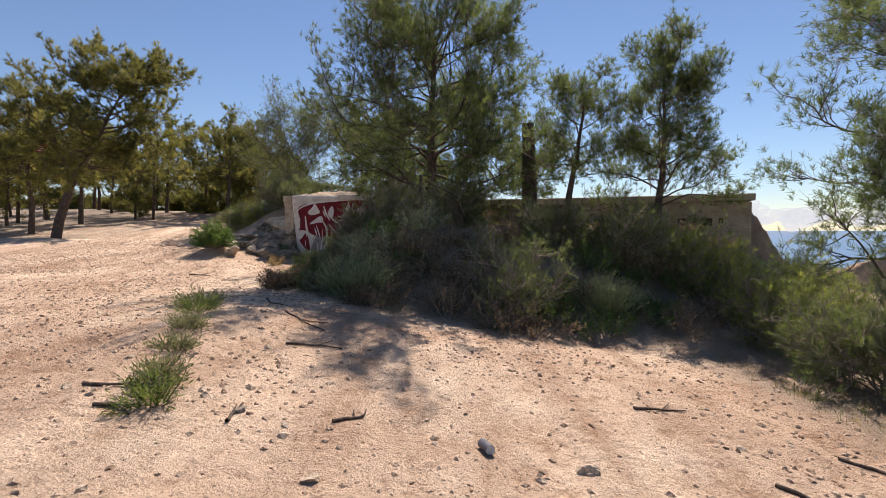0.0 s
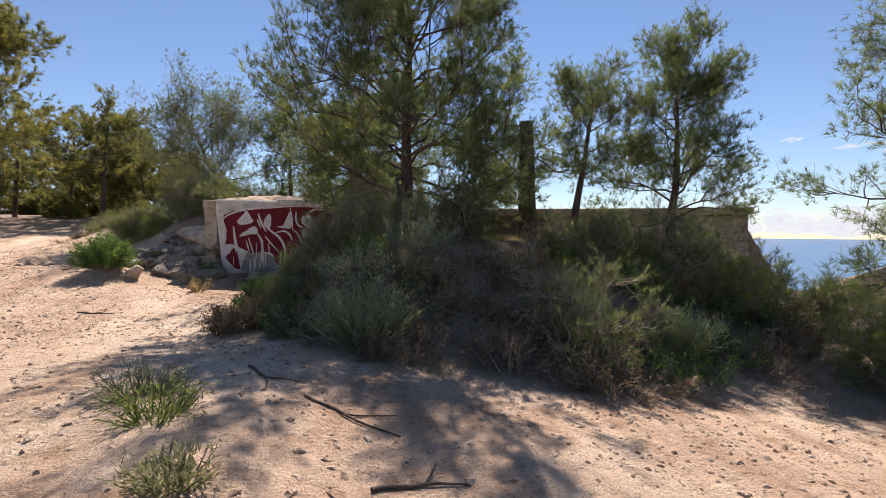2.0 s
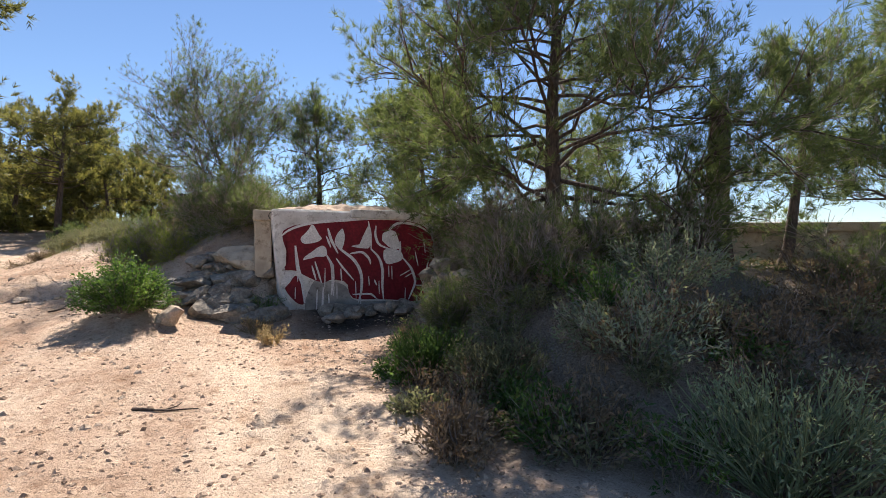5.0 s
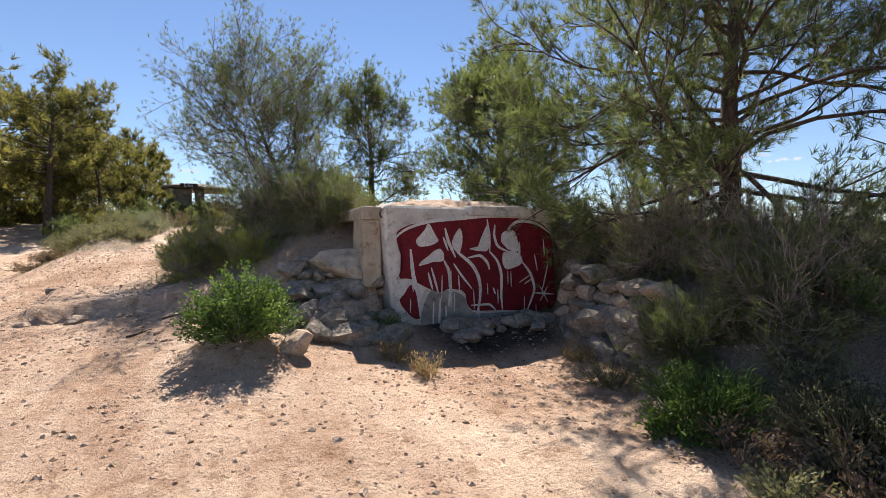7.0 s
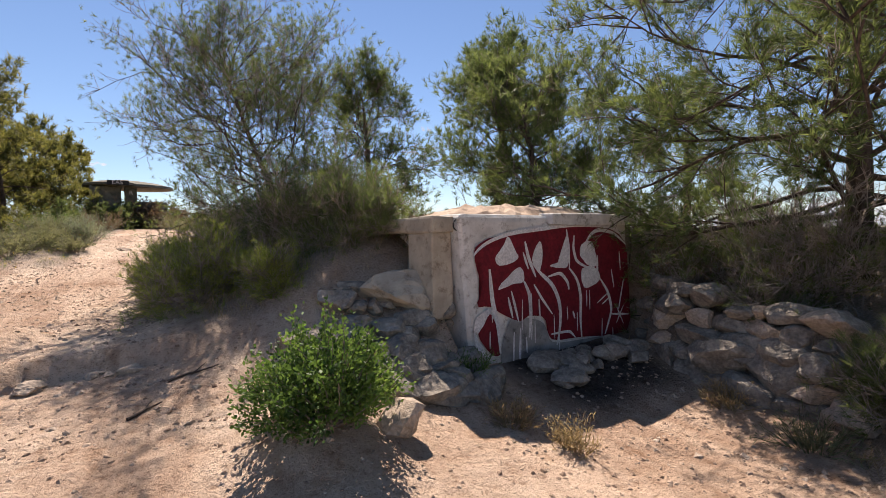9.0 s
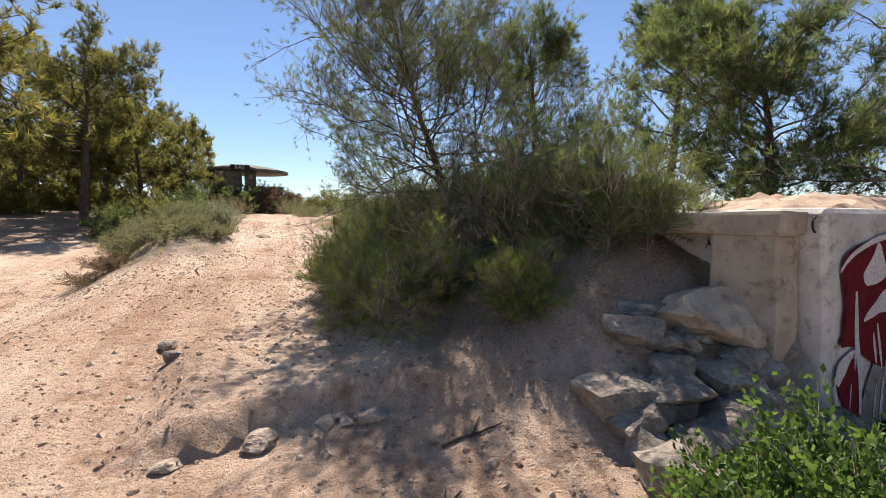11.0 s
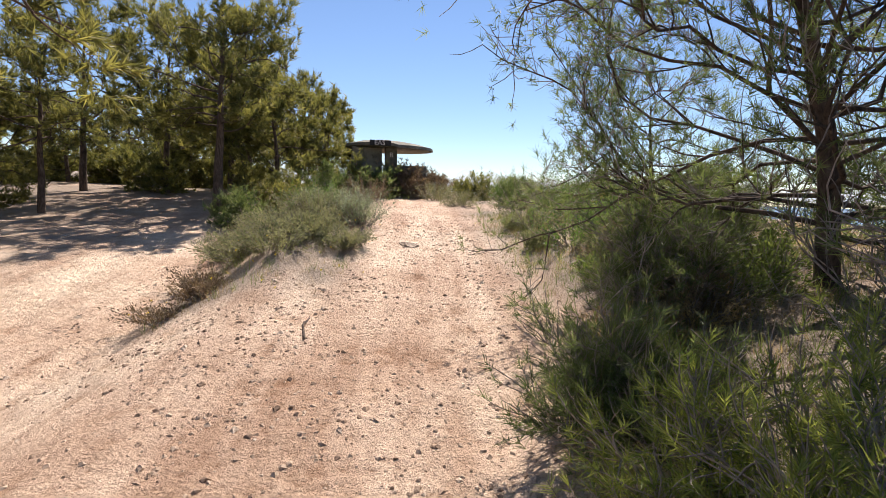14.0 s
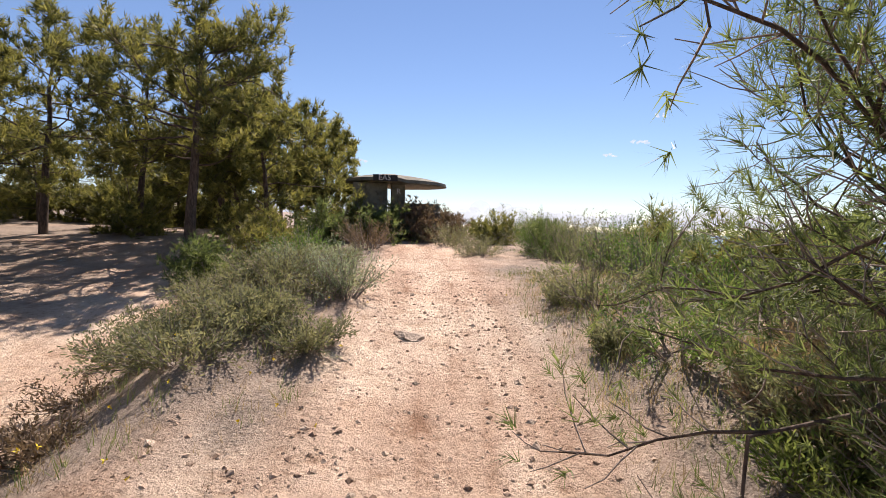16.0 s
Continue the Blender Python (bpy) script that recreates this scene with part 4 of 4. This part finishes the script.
for i in range(22):
    x, y = r.uniform(-3.15, -1.3), r.uniform(8.3, 10.4)
    shrub("low_shrub", (x, y), r.uniform(0.25, 0.5), r.uniform(0.2, 0.38), "low greyish dry shrub on the flank of the mound", 1100 + i, (DRY_NEEDLES, SAGE, LENTISK)[i % 3], (0.05, 0.018), 24, 40, group="shrubs on the mound")
for i, (x, y, h, w, mt, lab) in enumerate((
        (-10.3, 22.6, 0.45, 0.55, SAGE, "grey-green shrub on the hump between the tracks"), (-9.25, 24.7, 0.85, 0.6, SILVER, "tall grey-leaved shrub at the edge of the path"),
        (-10.7, 24.2, 0.6, 0.6, SAGE, "grey-green shrub on the hump between the tracks"), (-11.1, 25.6, 0.75, 0.7, SAGE, "grey twiggy shrub on the hump between the tracks"),
        (-10.0, 25.6, 0.7, 0.65, SILVER, "grey-leaved shrub on the hump between the tracks"), (-11.6, 27.0, 0.8, 0.7, SAGE, "grey twiggy shrub near the leaning trunks"),
        (-10.4, 27.2, 0.9, 0.7, LENTISK, "green shrub on the hump between the tracks"), (-11.0, 29.0, 1.1, 0.9, LENTISK, "green shrub below the far shelter"),
        (-9.6, 30.5, 1.0, 0.8, DRY_NEEDLES, "brown twiggy shrub below the far shelter"), (-10.0, 32.2, 0.9, 0.8, SAGE, "grey shrub below the far shelter"),
        (-11.4, 31.5, 1.2, 0.9, LENTISK, "dark green shrub below the far shelter"), (-10.6, 33.4, 1.4, 0.9, SAGE, "grey shrub against the far shelter"),
        (-9.5, 33.0, 1.1, 0.7, LENTISK, "green shrub against the far shelter"), (-8.2, 33.2, 1.0, 0.8, DRY_NEEDLES, "brown twiggy shrub against the far shelter"), (-7.4, 31.8, 0.8, 0.8, SAGE, "grey shrub beyond the crest of the path"),
        (-6.8, 29.5, 0.6, 0.7, SAGE, "grey shrub beyond the crest of the path"), (-9.3, 23.0, 0.35, 0.4, SAGE, "small grey shrub at the edge of the path"), (-6.4, 22.7, 0.3, 0.28, SAGE, "single small tuft beside the path"),
        (-6.3, 24.5, 0.3, 0.4, SAGE, "small low shrub beside the path"), (-10.9, 21.8, 0.25, 0.4, DRY_NEEDLES, "dry brown low shrub at the edge of the hump"))):
    shrub("path_shrub", (x, y), h, w, lab, 500 + i, mt, (0.05, 0.014), 44, 70, upright=0.55)
for i, (x, y, h, w) in enumerate(((-1.15, 13.45, 0.9, 0.6), (-0.5, 13.1, 0.95, 0.6), (0.2, 12.8, 0.9, 0.6), (-1.0, 12.6, 0.8, 0.6), (-0.2, 14.6, 0.7, 0.7), (-1.1, 14.9, 0.75, 0.7), (0.9, 12.5, 0.8, 0.6))):
    shrub("dry_bush", (x, y), h, w, "dead reddish-brown twiggy bush above the dry wall", 1300 + i, DRY_NEEDLES, (0.05, 0.014), 60, 50, upright=0.5, group="dead bushes above the wall")
for i, (x, y, h, w) in enumerate(((-10.95, 23.3, 0.55, 0.6), (-9.95, 23.3, 0.4, 0.5), (-10.2, 24.9, 0.75, 0.65), (-11.5, 24.6, 0.6, 0.6))):
    shrub("path_shrub", (x, y), h, w, "rounded grey-green shrub on the hump between the tracks", 1320 + i, SAGE, (0.05, 0.016), 60, 70, upright=0.5)
r = np.random.default_rng(44)
for i in range(26):
    y = r.uniform(18.6, 21.6)
    x = -7.0 + 0.32 * (y - 18.6) + abs(r.normal(0, 0.7))
    shrub("verge_shrub", (x, y), r.uniform(0.25, 0.55), r.uniform(0.22, 0.4), "low grassy grey-green shrub on the verge of the path", 1200 + i, (SAGE, STRAW, DRY_NEEDLES, GRASS)[i % 4], (0.055, 0.012), 34, 50, upright=0.65, group="shrubs on the verge")
# scrub along the east side of the path and over the crest
r = np.random.default_rng(43)
for i in range(64):
    y = r.uniform(21.5, 44)
    x = -6.2 + 0.12 * (y - 22) * r.uniform(0, 1) + abs(r.normal(0, 2.6)) + (0.5 if y > 26 else 0)
    mt = (SAGE, LENTISK, NEEDLES, SAGE)[i % 4]
    shrub("scrub_bush", (x, y), r.uniform(0.6, 1.4), r.uniform(0.5, 0.95), "grey-green wild shrub in the low scrub", 600 + i, mt, (0.05, 0.016), 34, 60, group="scrub beside the path")

for i, (x, y, h, w, lab) in enumerate(((-11.2, 32.4, 1.5, 1.2, "dense green bush in front of the far shelter"), (-10.2, 33.0, 1.9, 1.0, "dense green bush in front of the far shelter"), (-9.4, 32.6, 1.6, 0.9, "dense green bush in front of the far shelter"),
                                       (-8.4, 33.2, 1.5, 0.9, "brownish bush in front of the far shelter"), (-7.2, 34.5, 1.2, 1.0, "brownish bush beside the far shelter"),
                                       (-12.2, 30.2, 1.4, 1.3, "dense green bush beside the track"), (-12.6, 28.2, 0.9, 1.0, "dense green bush beside the track"), (-6.0, 33.0, 0.9, 1.0, "green bush on the crest"), (-5.0, 30.5, 0.8, 1.0, "green bush on the crest"), (-3.4, 28.0, 1.0, 1.1, "green bush in the scrub"), (-2.5, 24.5, 1.2, 1.2, "green bush in the scrub"), (-4.2, 23.6, 0.9, 0.9, "green bush in the scrub"))):
    pine("wild_bush", (x, y), h, w, lab, 950 + i, (0, 0), 0.06, 0.0, 24, 0.9, 0.12, 0.02, 8, (FAR_NEEDLES, NEEDLES, DRY_NEEDLES)[0 if "green" in lab and i % 2 else 1 if "green" in lab else 2], bare=0.1, category="bush", subs=6, shrubby=True, multiply=1, twiggy=False)
r = np.random.default_rng(47)
for i in range(20):
    y = r.uniform(21.0, 29.5)
    x = -10.35 + r.uniform(-1.2, 1.05) - 0.1 * (y - 24)
    shrub("hump_shrub", (x, y), r.uniform(0.2, 0.5), r.uniform(0.3, 0.5), "low grey-green shrub on the hump between the tracks", 970 + i, (SAGE, SILVER, SAGE, DRY_NEEDLES)[i % 4], (0.045, 0.014), 34, 50, upright=0.6, group="shrubs on the hump")

# ---- the wood on the west side ----
FAR = dict(mat=FAR_NEEDLES, multiply=1, twiggy=False, group="pine wood")
proto = [pine("pine_tree", (-14.2, 30.8), 5.9, 2.3, "tall pine with a rounded crown beside the track", 71, (0.3, 0.1), 0.14, 0.42, 34, 1.0, 0.19, 0.03, 10, shape=(0.75, 1.0, 0.6), bare=0.1, subs=7, **FAR),
         pine("pine_tree", (-16.0, 19.2), 7.8, 3.0, "large leaning pine with yellowish hanging foliage", 72, (2.2, 2.2), 0.17, 0.38, 46, 1.4, 0.18, 0.026, 15, shape=(1.0, 1.0, 0.6), bare=0.1, subs=9, **FAR),
         pine("pine_tree", (-19.5, 33.0), 6.0, 2.2, "slim pine of the wood with a high crown", 73, (0.5, 0.2), 0.11, 0.42, 24, 1.0, 0.21, 0.034, 9, shape=(0.9, 1.0, 0.6), bare=0.05, subs=6, **FAR),
         pine("pine_tree", (-12.2, 37.5), 3.8, 2.0, "low brownish pine near the far shelter", 74, (0.2, 0.2), 0.1, 0.15, 22, 1.0, 0.21, 0.038, 9, bare=0.15, subs=6, **FAR)]
r = np.random.default_rng(51)
for i in range(34):
    a = r.uniform(0, 1)
    x = -16 - 22 * r.uniform(0, 1) ** 1.2
    y = 21 + 32 * a
    if x > -20 and y < 26:
        x -= 5
    k = r.uniform(0.65, 0.95)
    src = proto[(0, 2, 2, 3)[i % 4]]
    copy_thing(src, Matrix.LocRotScale((x, y, land_at(x, y)), Euler((0, 0, r.uniform(0, 6.28))), (k, k, k)))
for x, y, k, j in ((-19.0, 21.5, 1.05, 2), (-21.5, 20.0, 1.1, 2), (-19.8, 25.5, 0.85, 0), (-13.0, 33.4, 1.0, 3), (-14.6, 35.0, 1.25, 3), (-11.6, 35.0, 0.75, 3), (-16.0, 37.0, 1.4, 3), (-13.6, 39.0, 1.2, 3), (-18.0, 29.0, 0.75, 2), (-17.0, 33.5, 0.95, 2)):
    copy_thing(proto[j], Matrix.LocRotScale((x, y, land_at(x, y)), Euler((0, 0, x * 7.0)), (k, k, k)))
under = pine("wild_bush", (-17.5, 34.0), 1.3, 1.5, "dark green undergrowth bush among the pines of the wood", 1400, (0, 0), 0.06, 0.0, 26, 0.9, 0.14, 0.03, 8, FAR_NEEDLES, bare=0.05, category="bush", group="undergrowth of the wood", subs=6, shrubby=True, multiply=1, twiggy=False)
r = np.random.default_rng(52)
for i in range(32):
    x, y = -16.5 - 26 * r.uniform(0, 1), r.uniform(33, 58)
    if x > -21:
        y = max(y, 38)
    k = r.uniform(0.7, 1.5)
    copy_thing(under, Matrix.LocRotScale((x, y, land_at(x, y)), Euler((0, 0, r.uniform(0, 6.28))), (k, k, k)))
sign = new("red_sign")
sign.matrix_world = pose(-16.25, 19.0, 4.6, 0, 0, 38)
tagged(sign, "small red notice plate nailed to a leaning pine", "sign")
part("plate", box_bm(-0.17, 0.17, -0.01, 0.01, -0.16, 0.16, 0.004, 1), RED_SIGN, sign)
for k in range(3):
    part("text_bar", box_bm(-0.12, 0.12 - 0.03 * k, -0.016, -0.011, 0.06 - 0.08 * k, 0.09 - 0.08 * k, 0), WHITE_PAINT, sign)

# ---- the far shelter: a concrete mushroom roof on a stained body ----
FX, FY = -9.2, 34.6
fz = land_at(FX, FY)
shelter = new("concrete_shelter")
shelter.matrix_world = pose(FX, FY, fz, 0, 0, 8)
tagged(shelter, "low round-roofed concrete lookout with painted letters", "bunker")
RZ = 4.5 - fz
bm = bmesh.new()
rings = []
for k, (rad, z) in enumerate(((0.02, RZ + 0.2), (0.55, RZ + 0.19), (1.05, RZ + 0.12), (1.5, RZ), (1.52, RZ - 0.1), (1.2, RZ - 0.14), (0.02, RZ - 0.14))):
    rings.append([bm.verts.new((rad * 1.05 * math.cos(a) * (1.0 if math.cos(a) < 0 else 1.15), rad * math.sin(a), z + (0.0 if math.cos(a) < 0 else -0.04 * rad))) for a in np.linspace(0, math.tau, 40, endpoint=False)])
for a, b in zip(rings[:-1], rings[1:]):
    for i in range(40):
        bm.faces.new((a[i], a[(i + 1) % 40], b[(i + 1) % 40], b[i]))
part("roof", bm, DARK_CONCRETE, shelter, "thin domed concrete roof")
part("body", box_bm(-1.35, -0.25, -0.95, 0.9, -0.4, RZ - 0.142, 0.04, 2, 0.02, 3, 3), DARK_CONCRETE, shelter)
part("pillar", box_bm(-0.12, 0.32, -0.9, -0.45, -0.4, RZ - 0.142, 0.03, 2, 0.01, 4, 2), DARK_CONCRETE, shelter)
part("parapet", box_bm(0.33, 1.5, -0.7, -0.4, -0.4, RZ - 0.75, 0.04, 2, 0.02, 5, 2), DARK_CONCRETE, shelter)
part("lettered_band", box_bm(-0.75, 0.0, -1.56, -1.5, RZ - 0.13, RZ + 0.06, 0.005, 1), BLACK_PAINT, shelter)


def lettering(text, at, size, mat, parent, name="letters"):
    cu = bpy.data.curves.new(name, "FONT")
    cu.body, cu.size, cu.extrude, cu.align_x, cu.align_y = text, size, 0.003, "CENTER", "CENTER"
    tmp = bpy.data.objects.new(name, cu)
    me = bpy.data.meshes.new_from_object(tmp)
    bpy.data.objects.remove(tmp)
    me.materials.append(mat)
    ob = new(name, me)
    ob.parent = parent
    ob.matrix_local = pose(*at, 90, 0, 0)
    return ob


lettering("EAS", (-0.4, -1.568, RZ - 0.035), 0.24, WHITE_PAINT, shelter)
lettering("R", (0.1, -0.905, RZ - 0.4), 0.24, WHITE_PAINT, shelter)

# ---- single stones, sticks and rubbish ----
for i, (x, y, q, lab) in enumerate(((0.8, 2.6, 0.07, "pale rounded stone half sunk in the sand"), (-0.66, 2.3, 0.045, "small pale stone on the sand"), (-1.3, 2.95, 0.05, "small brown stone on the sand"),
                                    (-9.1, 16.62, 0.12, "rough brown rock beside the path"), (-8.95, 16.02, 0.09, "rough brown rock beside the path"), (-8.38, 23.5, 0.17, "flat pale stone lying in the path"),
                                    (0.1, 2.2, 0.04, "small pale stone on the sand"))):
    stone("stone", (x, y), (q, q * 0.75, q * (0.3 if "flat" in lab or "slab" in lab else 0.6)), lab, 800 + i, ROCK if "brown" in lab else PALE_ROCK, 31.0 * i, 3, 1.0)
r = np.random.default_rng(82)
for i in range(9):
    x = r.uniform(-8.8, -7.5)
    q = r.uniform(0.04, 0.09)
    stone("ledge_stone", (x, 14.66 + 0.15 * math.sin(x * 3) + r.uniform(-0.06, 0.12)), (q * 1.5, q, q * 0.7), "broken earthy lump along the rock ledge", 840 + i, PALE_ROCK, r.uniform(0, 180), 3, 1.0, "lumps along the rock ledge")
can = new("drink_can")
can.matrix_world = pose(0.26, 2.74, land_at(0.26, 2.74) + 0.026, 86, 0, 20)
tagged(can, "dark crushed drink can lying on the sand", "can")
tb = Tubes()
tb.add([(0, 0, z) for z in (-0.06, -0.057, -0.05, 0.05, 0.057, 0.06)], 0.03, 0.03, 16)
tb.part("body", grainy("dull_metal", (0.08, 0.08, 0.1), (0.16, 0.16, 0.18), 20, 0.4, 0.001, 60), can)
for z, sgn in ((-0.058, -1), (0.058, 1)):
    tb = Tubes()
    tb.add([(0, 0, z), (0, 0, z + 0.003 * sgn)], 0.029, 0.001, 16)
    tb.part("end", grainy("bright_metal", (0.4, 0.4, 0.4), (0.6, 0.6, 0.6), 20, 0.3, 0.001, 60), can)
r = np.random.default_rng(81)
for i, (x, y, a, ln) in enumerate(((-2.35, 3.0, -20, 0.5), (-2.1, 2.75, 5, 0.3), (-1.3, 2.75, 80, 0.3), (-7.2, 14.15, 10, 0.42), (-7.45, 13.6, 40, 0.3), (-1.9, 5.6, -50, 0.9), (1.5, 3.6, 10, 0.5), (2.6, 3.0, -25, 0.7), (-2.4, 6.3, -60, 0.8), (-5.3, 9.7, 5, 0.5), (-9.3, 20.0, 80, 0.5), (-0.7, 2.9, 30, 0.3), (-1.5, 4.4, 20, 0.6), (1.9, 2.6, -30, 0.8))):
    st = new("fallen_branch")
    st.location = (x, y, land_at(x, y))
    tagged(st, "dead dark branch lying on the sand", "branch", "fallen branches")
    tb = Tubes()
    a = radians(a)
    p = curve_points((0, 0, 0), (math.cos(a), math.sin(a), 0), ln, 8, r, 0.35)
    p[:, 2] = land(x + p[:, 0], y + p[:, 1]) - st.location.z + 0.012
    tb.add(p, 0.013, 0.005, 6)
    q = curve_points(p[4], (math.cos(a + 0.7), math.sin(a + 0.7), 0), ln * 0.4, 5, r, 0.3)
    q[:, 2] = land(x + q[:, 0], y + q[:, 1]) - st.location.z + 0.014
    tb.add(q, 0.008, 0.003, 5)
    tb.part("stick", BARK, st)

# tufts along the bank in the foreground and by the hollow
for i, (x, y, h, w, mt, lab) in enumerate(((-1.85, 2.9, 0.22, 0.2, GRASS, "yellow-flowered low plant on the bank"), (-2.0, 3.25, 0.2, 0.2, SAGE, "dry low plant on the bank"), (-2.35, 4.3, 0.2, 0.16, SAGE, "thin low plant on the bank"),
                                           (-2.7, 5.1, 0.24, 0.24, GRASS, "low green plant on the bank"), (-2.95, 5.6, 0.24, 0.26, SAGE, "low dry plant on the bank"), (-2.2, 3.8, 0.18, 0.16, SAGE, "thin low plant on the bank"),
                                           (-4.35, 12.1, 0.28, 0.2, STRAW, "dry straw tuft at the edge of the hollow"), (-4.6, 12.6, 0.3, 0.2, STRAW, "dry straw tuft at the edge of the hollow"), (-2.4, 12.0, 0.3, 0.25, STRAW, "dry straw tuft at the foot of the stones"),
                                           (-2.7, 11.2, 0.3, 0.3, SAGE, "low grey plant at the foot of the stones"), (-4.5, 13.4, 0.35, 0.25, LENTISK, "dark green plant against the block"))):
    shrub("low_plant", (x, y), h, w, lab, 900 + i, mt, (0.05, 0.008), 40, 22, mt, upright=0.8)


# ---- gravel, litter and grass ----
def scatter(count, seed, keep):
    r = np.random.default_rng(seed)
    x, y = r.uniform(-12.5, 5.5, count), r.uniform(0.5, 27, count)
    m = r.uniform(0, 1, count) < keep(x, y)
    x, y = x[m], y[m]
    return r, x, y, land(x, y)


def bare(x, y):
    return np.clip(1 - litter_weight(x, y) * 1.2, 0.05, 1) * (0.25 + 0.75 * ss(0.5 + 1.5 * grain(x, y, 1.4, 31)))


def pebbles(name, count, seed, lo, hi, mat, label):
    r, x, y, z = scatter(count, seed, bare)
    n = len(x)
    o = np.array([(1, 0, 0), (0, 1, 0), (-1, 0, 0), (0, -1, 0), (0, 0, 1), (0.5, 0.5, 0.7), (-0.5, 0.4, 0.75), (0.1, -0.6, 0.72)], float)
    f = np.array([(0, 1, 5), (1, 2, 6), (2, 3, 7), (3, 0, 7), (0, 5, 7), (5, 1, 6), (5, 6, 4), (6, 2, 7), (6, 7, 4), (7, 5, 4)])
    q = (lo + (hi - lo) * r.uniform(0, 1, n) ** 3)[:, None, None]
    a = r.uniform(0, math.tau, n)
    v = o[None] * r.uniform(0.6, 1.2, (n, 8, 3)) * q * [[[1.15, 0.95, 0.75]]]
    c, s_ = np.cos(a)[:, None], np.sin(a)[:, None]
    v = np.stack([v[..., 0] * c - v[..., 1] * s_, v[..., 0] * s_ + v[..., 1] * c, v[..., 2]], -1)
    v += np.stack([x, y, z - q[:, 0, 0] * 0.12], -1)[:, None]
    ob = mesh_part(name, v.reshape(-1, 3), (f[None] + np.arange(n)[:, None, None] * 8).reshape(-1, 3), mat)
    return tagged(ob, label, "gravel", kind="stuff")


pebbles("gravel", 80000, 91, 0.005, 0.032, GRAVEL, "loose brown gravel on the sandy ground")
pebbles("dark_gravel", 34000, 98, 0.006, 0.034, CLOD, "loose darker clods and stones on the sandy ground")
pebbles("pale_gravel", 5000, 92, 0.008, 0.05, PALE_ROCK, "loose pale stones on the sandy ground")


def blades(name, count, seed, keep, height, mat, label, lean=0.5, width=0.006, bunch=5):
    r, x, y, z = scatter(count, seed, keep)
    n = len(x)
    x, y, z = (np.repeat(v, bunch) for v in (x, y, z))
    x, y = x + r.normal(0, 0.03, n * bunch), y + r.normal(0, 0.03, n * bunch)
    h = height * r.uniform(0.4, 1.2, n * bunch)
    p = np.stack([x, y, z - 0.015], -1)
    d = np.stack([r.normal(0, lean, n * bunch), r.normal(0, lean, n * bunch), np.ones(n * bunch)], -1)
    side = unit(np.stack([r.normal(0, 1, n * bunch), r.normal(0, 1, n * bunch), np.zeros(n * bunch)], -1)) * width / 2
    v = np.stack([p - side, p + side, p + unit(d) * h[:, None]], 1).reshape(-1, 3)
    return tagged(mesh_part(name, v, np.arange(len(v)).reshape(-1, 3), mat, tone=np.repeat(r.uniform(0, 1, n), bunch * 3)), label, "grass", kind="stuff")


def planted(x, y):
    return np.clip(litter_weight(x, y) - 0.25, 0, 1) * (y < 27)


blades("dry_grass", 60000, 93, lambda x, y: planted(x, y) * np.where(np.abs(x + 10.3) < 1.8, 0.5, 1.0), 0.13, STRAW, "dry straw-coloured grass under the bushes")
blades("green_grass", 50000, 94, lambda x, y: planted(x, y) * (x < -4) * (y > 15) * np.where(np.abs(x + 10.3) < 1.8, 0.25, 0.8), 0.2, GRASS, "green grass along the path", 0.35)
blades("mound_weeds", 60000, 95, lambda x, y: planted(x, y) * (x > -4) * (y < 12) * ss(1.6 * grain(x, y, 2.2, 61) + 0.4), 0.17, SAGE, "grey-green weeds on the mound", 0.6)
blades("fallen_needles", 90000, 96, lambda x, y: 0.25 + 0.6 * planted(x, y), 0.09, DRY_NEEDLES, "fallen brown needles and fine sticks on the ground", 9.0, 0.005, 3)
r, x, y, z = scatter(2600, 97, lambda x, y: 0.35 * (np.abs(x + 10.3) < 1.5) * (y > 20.5) * (y < 26) + 0.1 * (x > -7.2) * (x < -5.5) * (y > 17))
v, f = leaf_mesh(np.repeat(np.stack([x, y, z + r.uniform(0.08, 0.3, len(x))], -1), 6, 0), np.tile([[0, 0, 0.3]], (len(x) * 6, 1)), r, 0.02, 0.012)
tagged(mesh_part("yellow_flowers", v, f, YELLOW), "small yellow wild flowers in the grass", "flowers", kind="stuff")
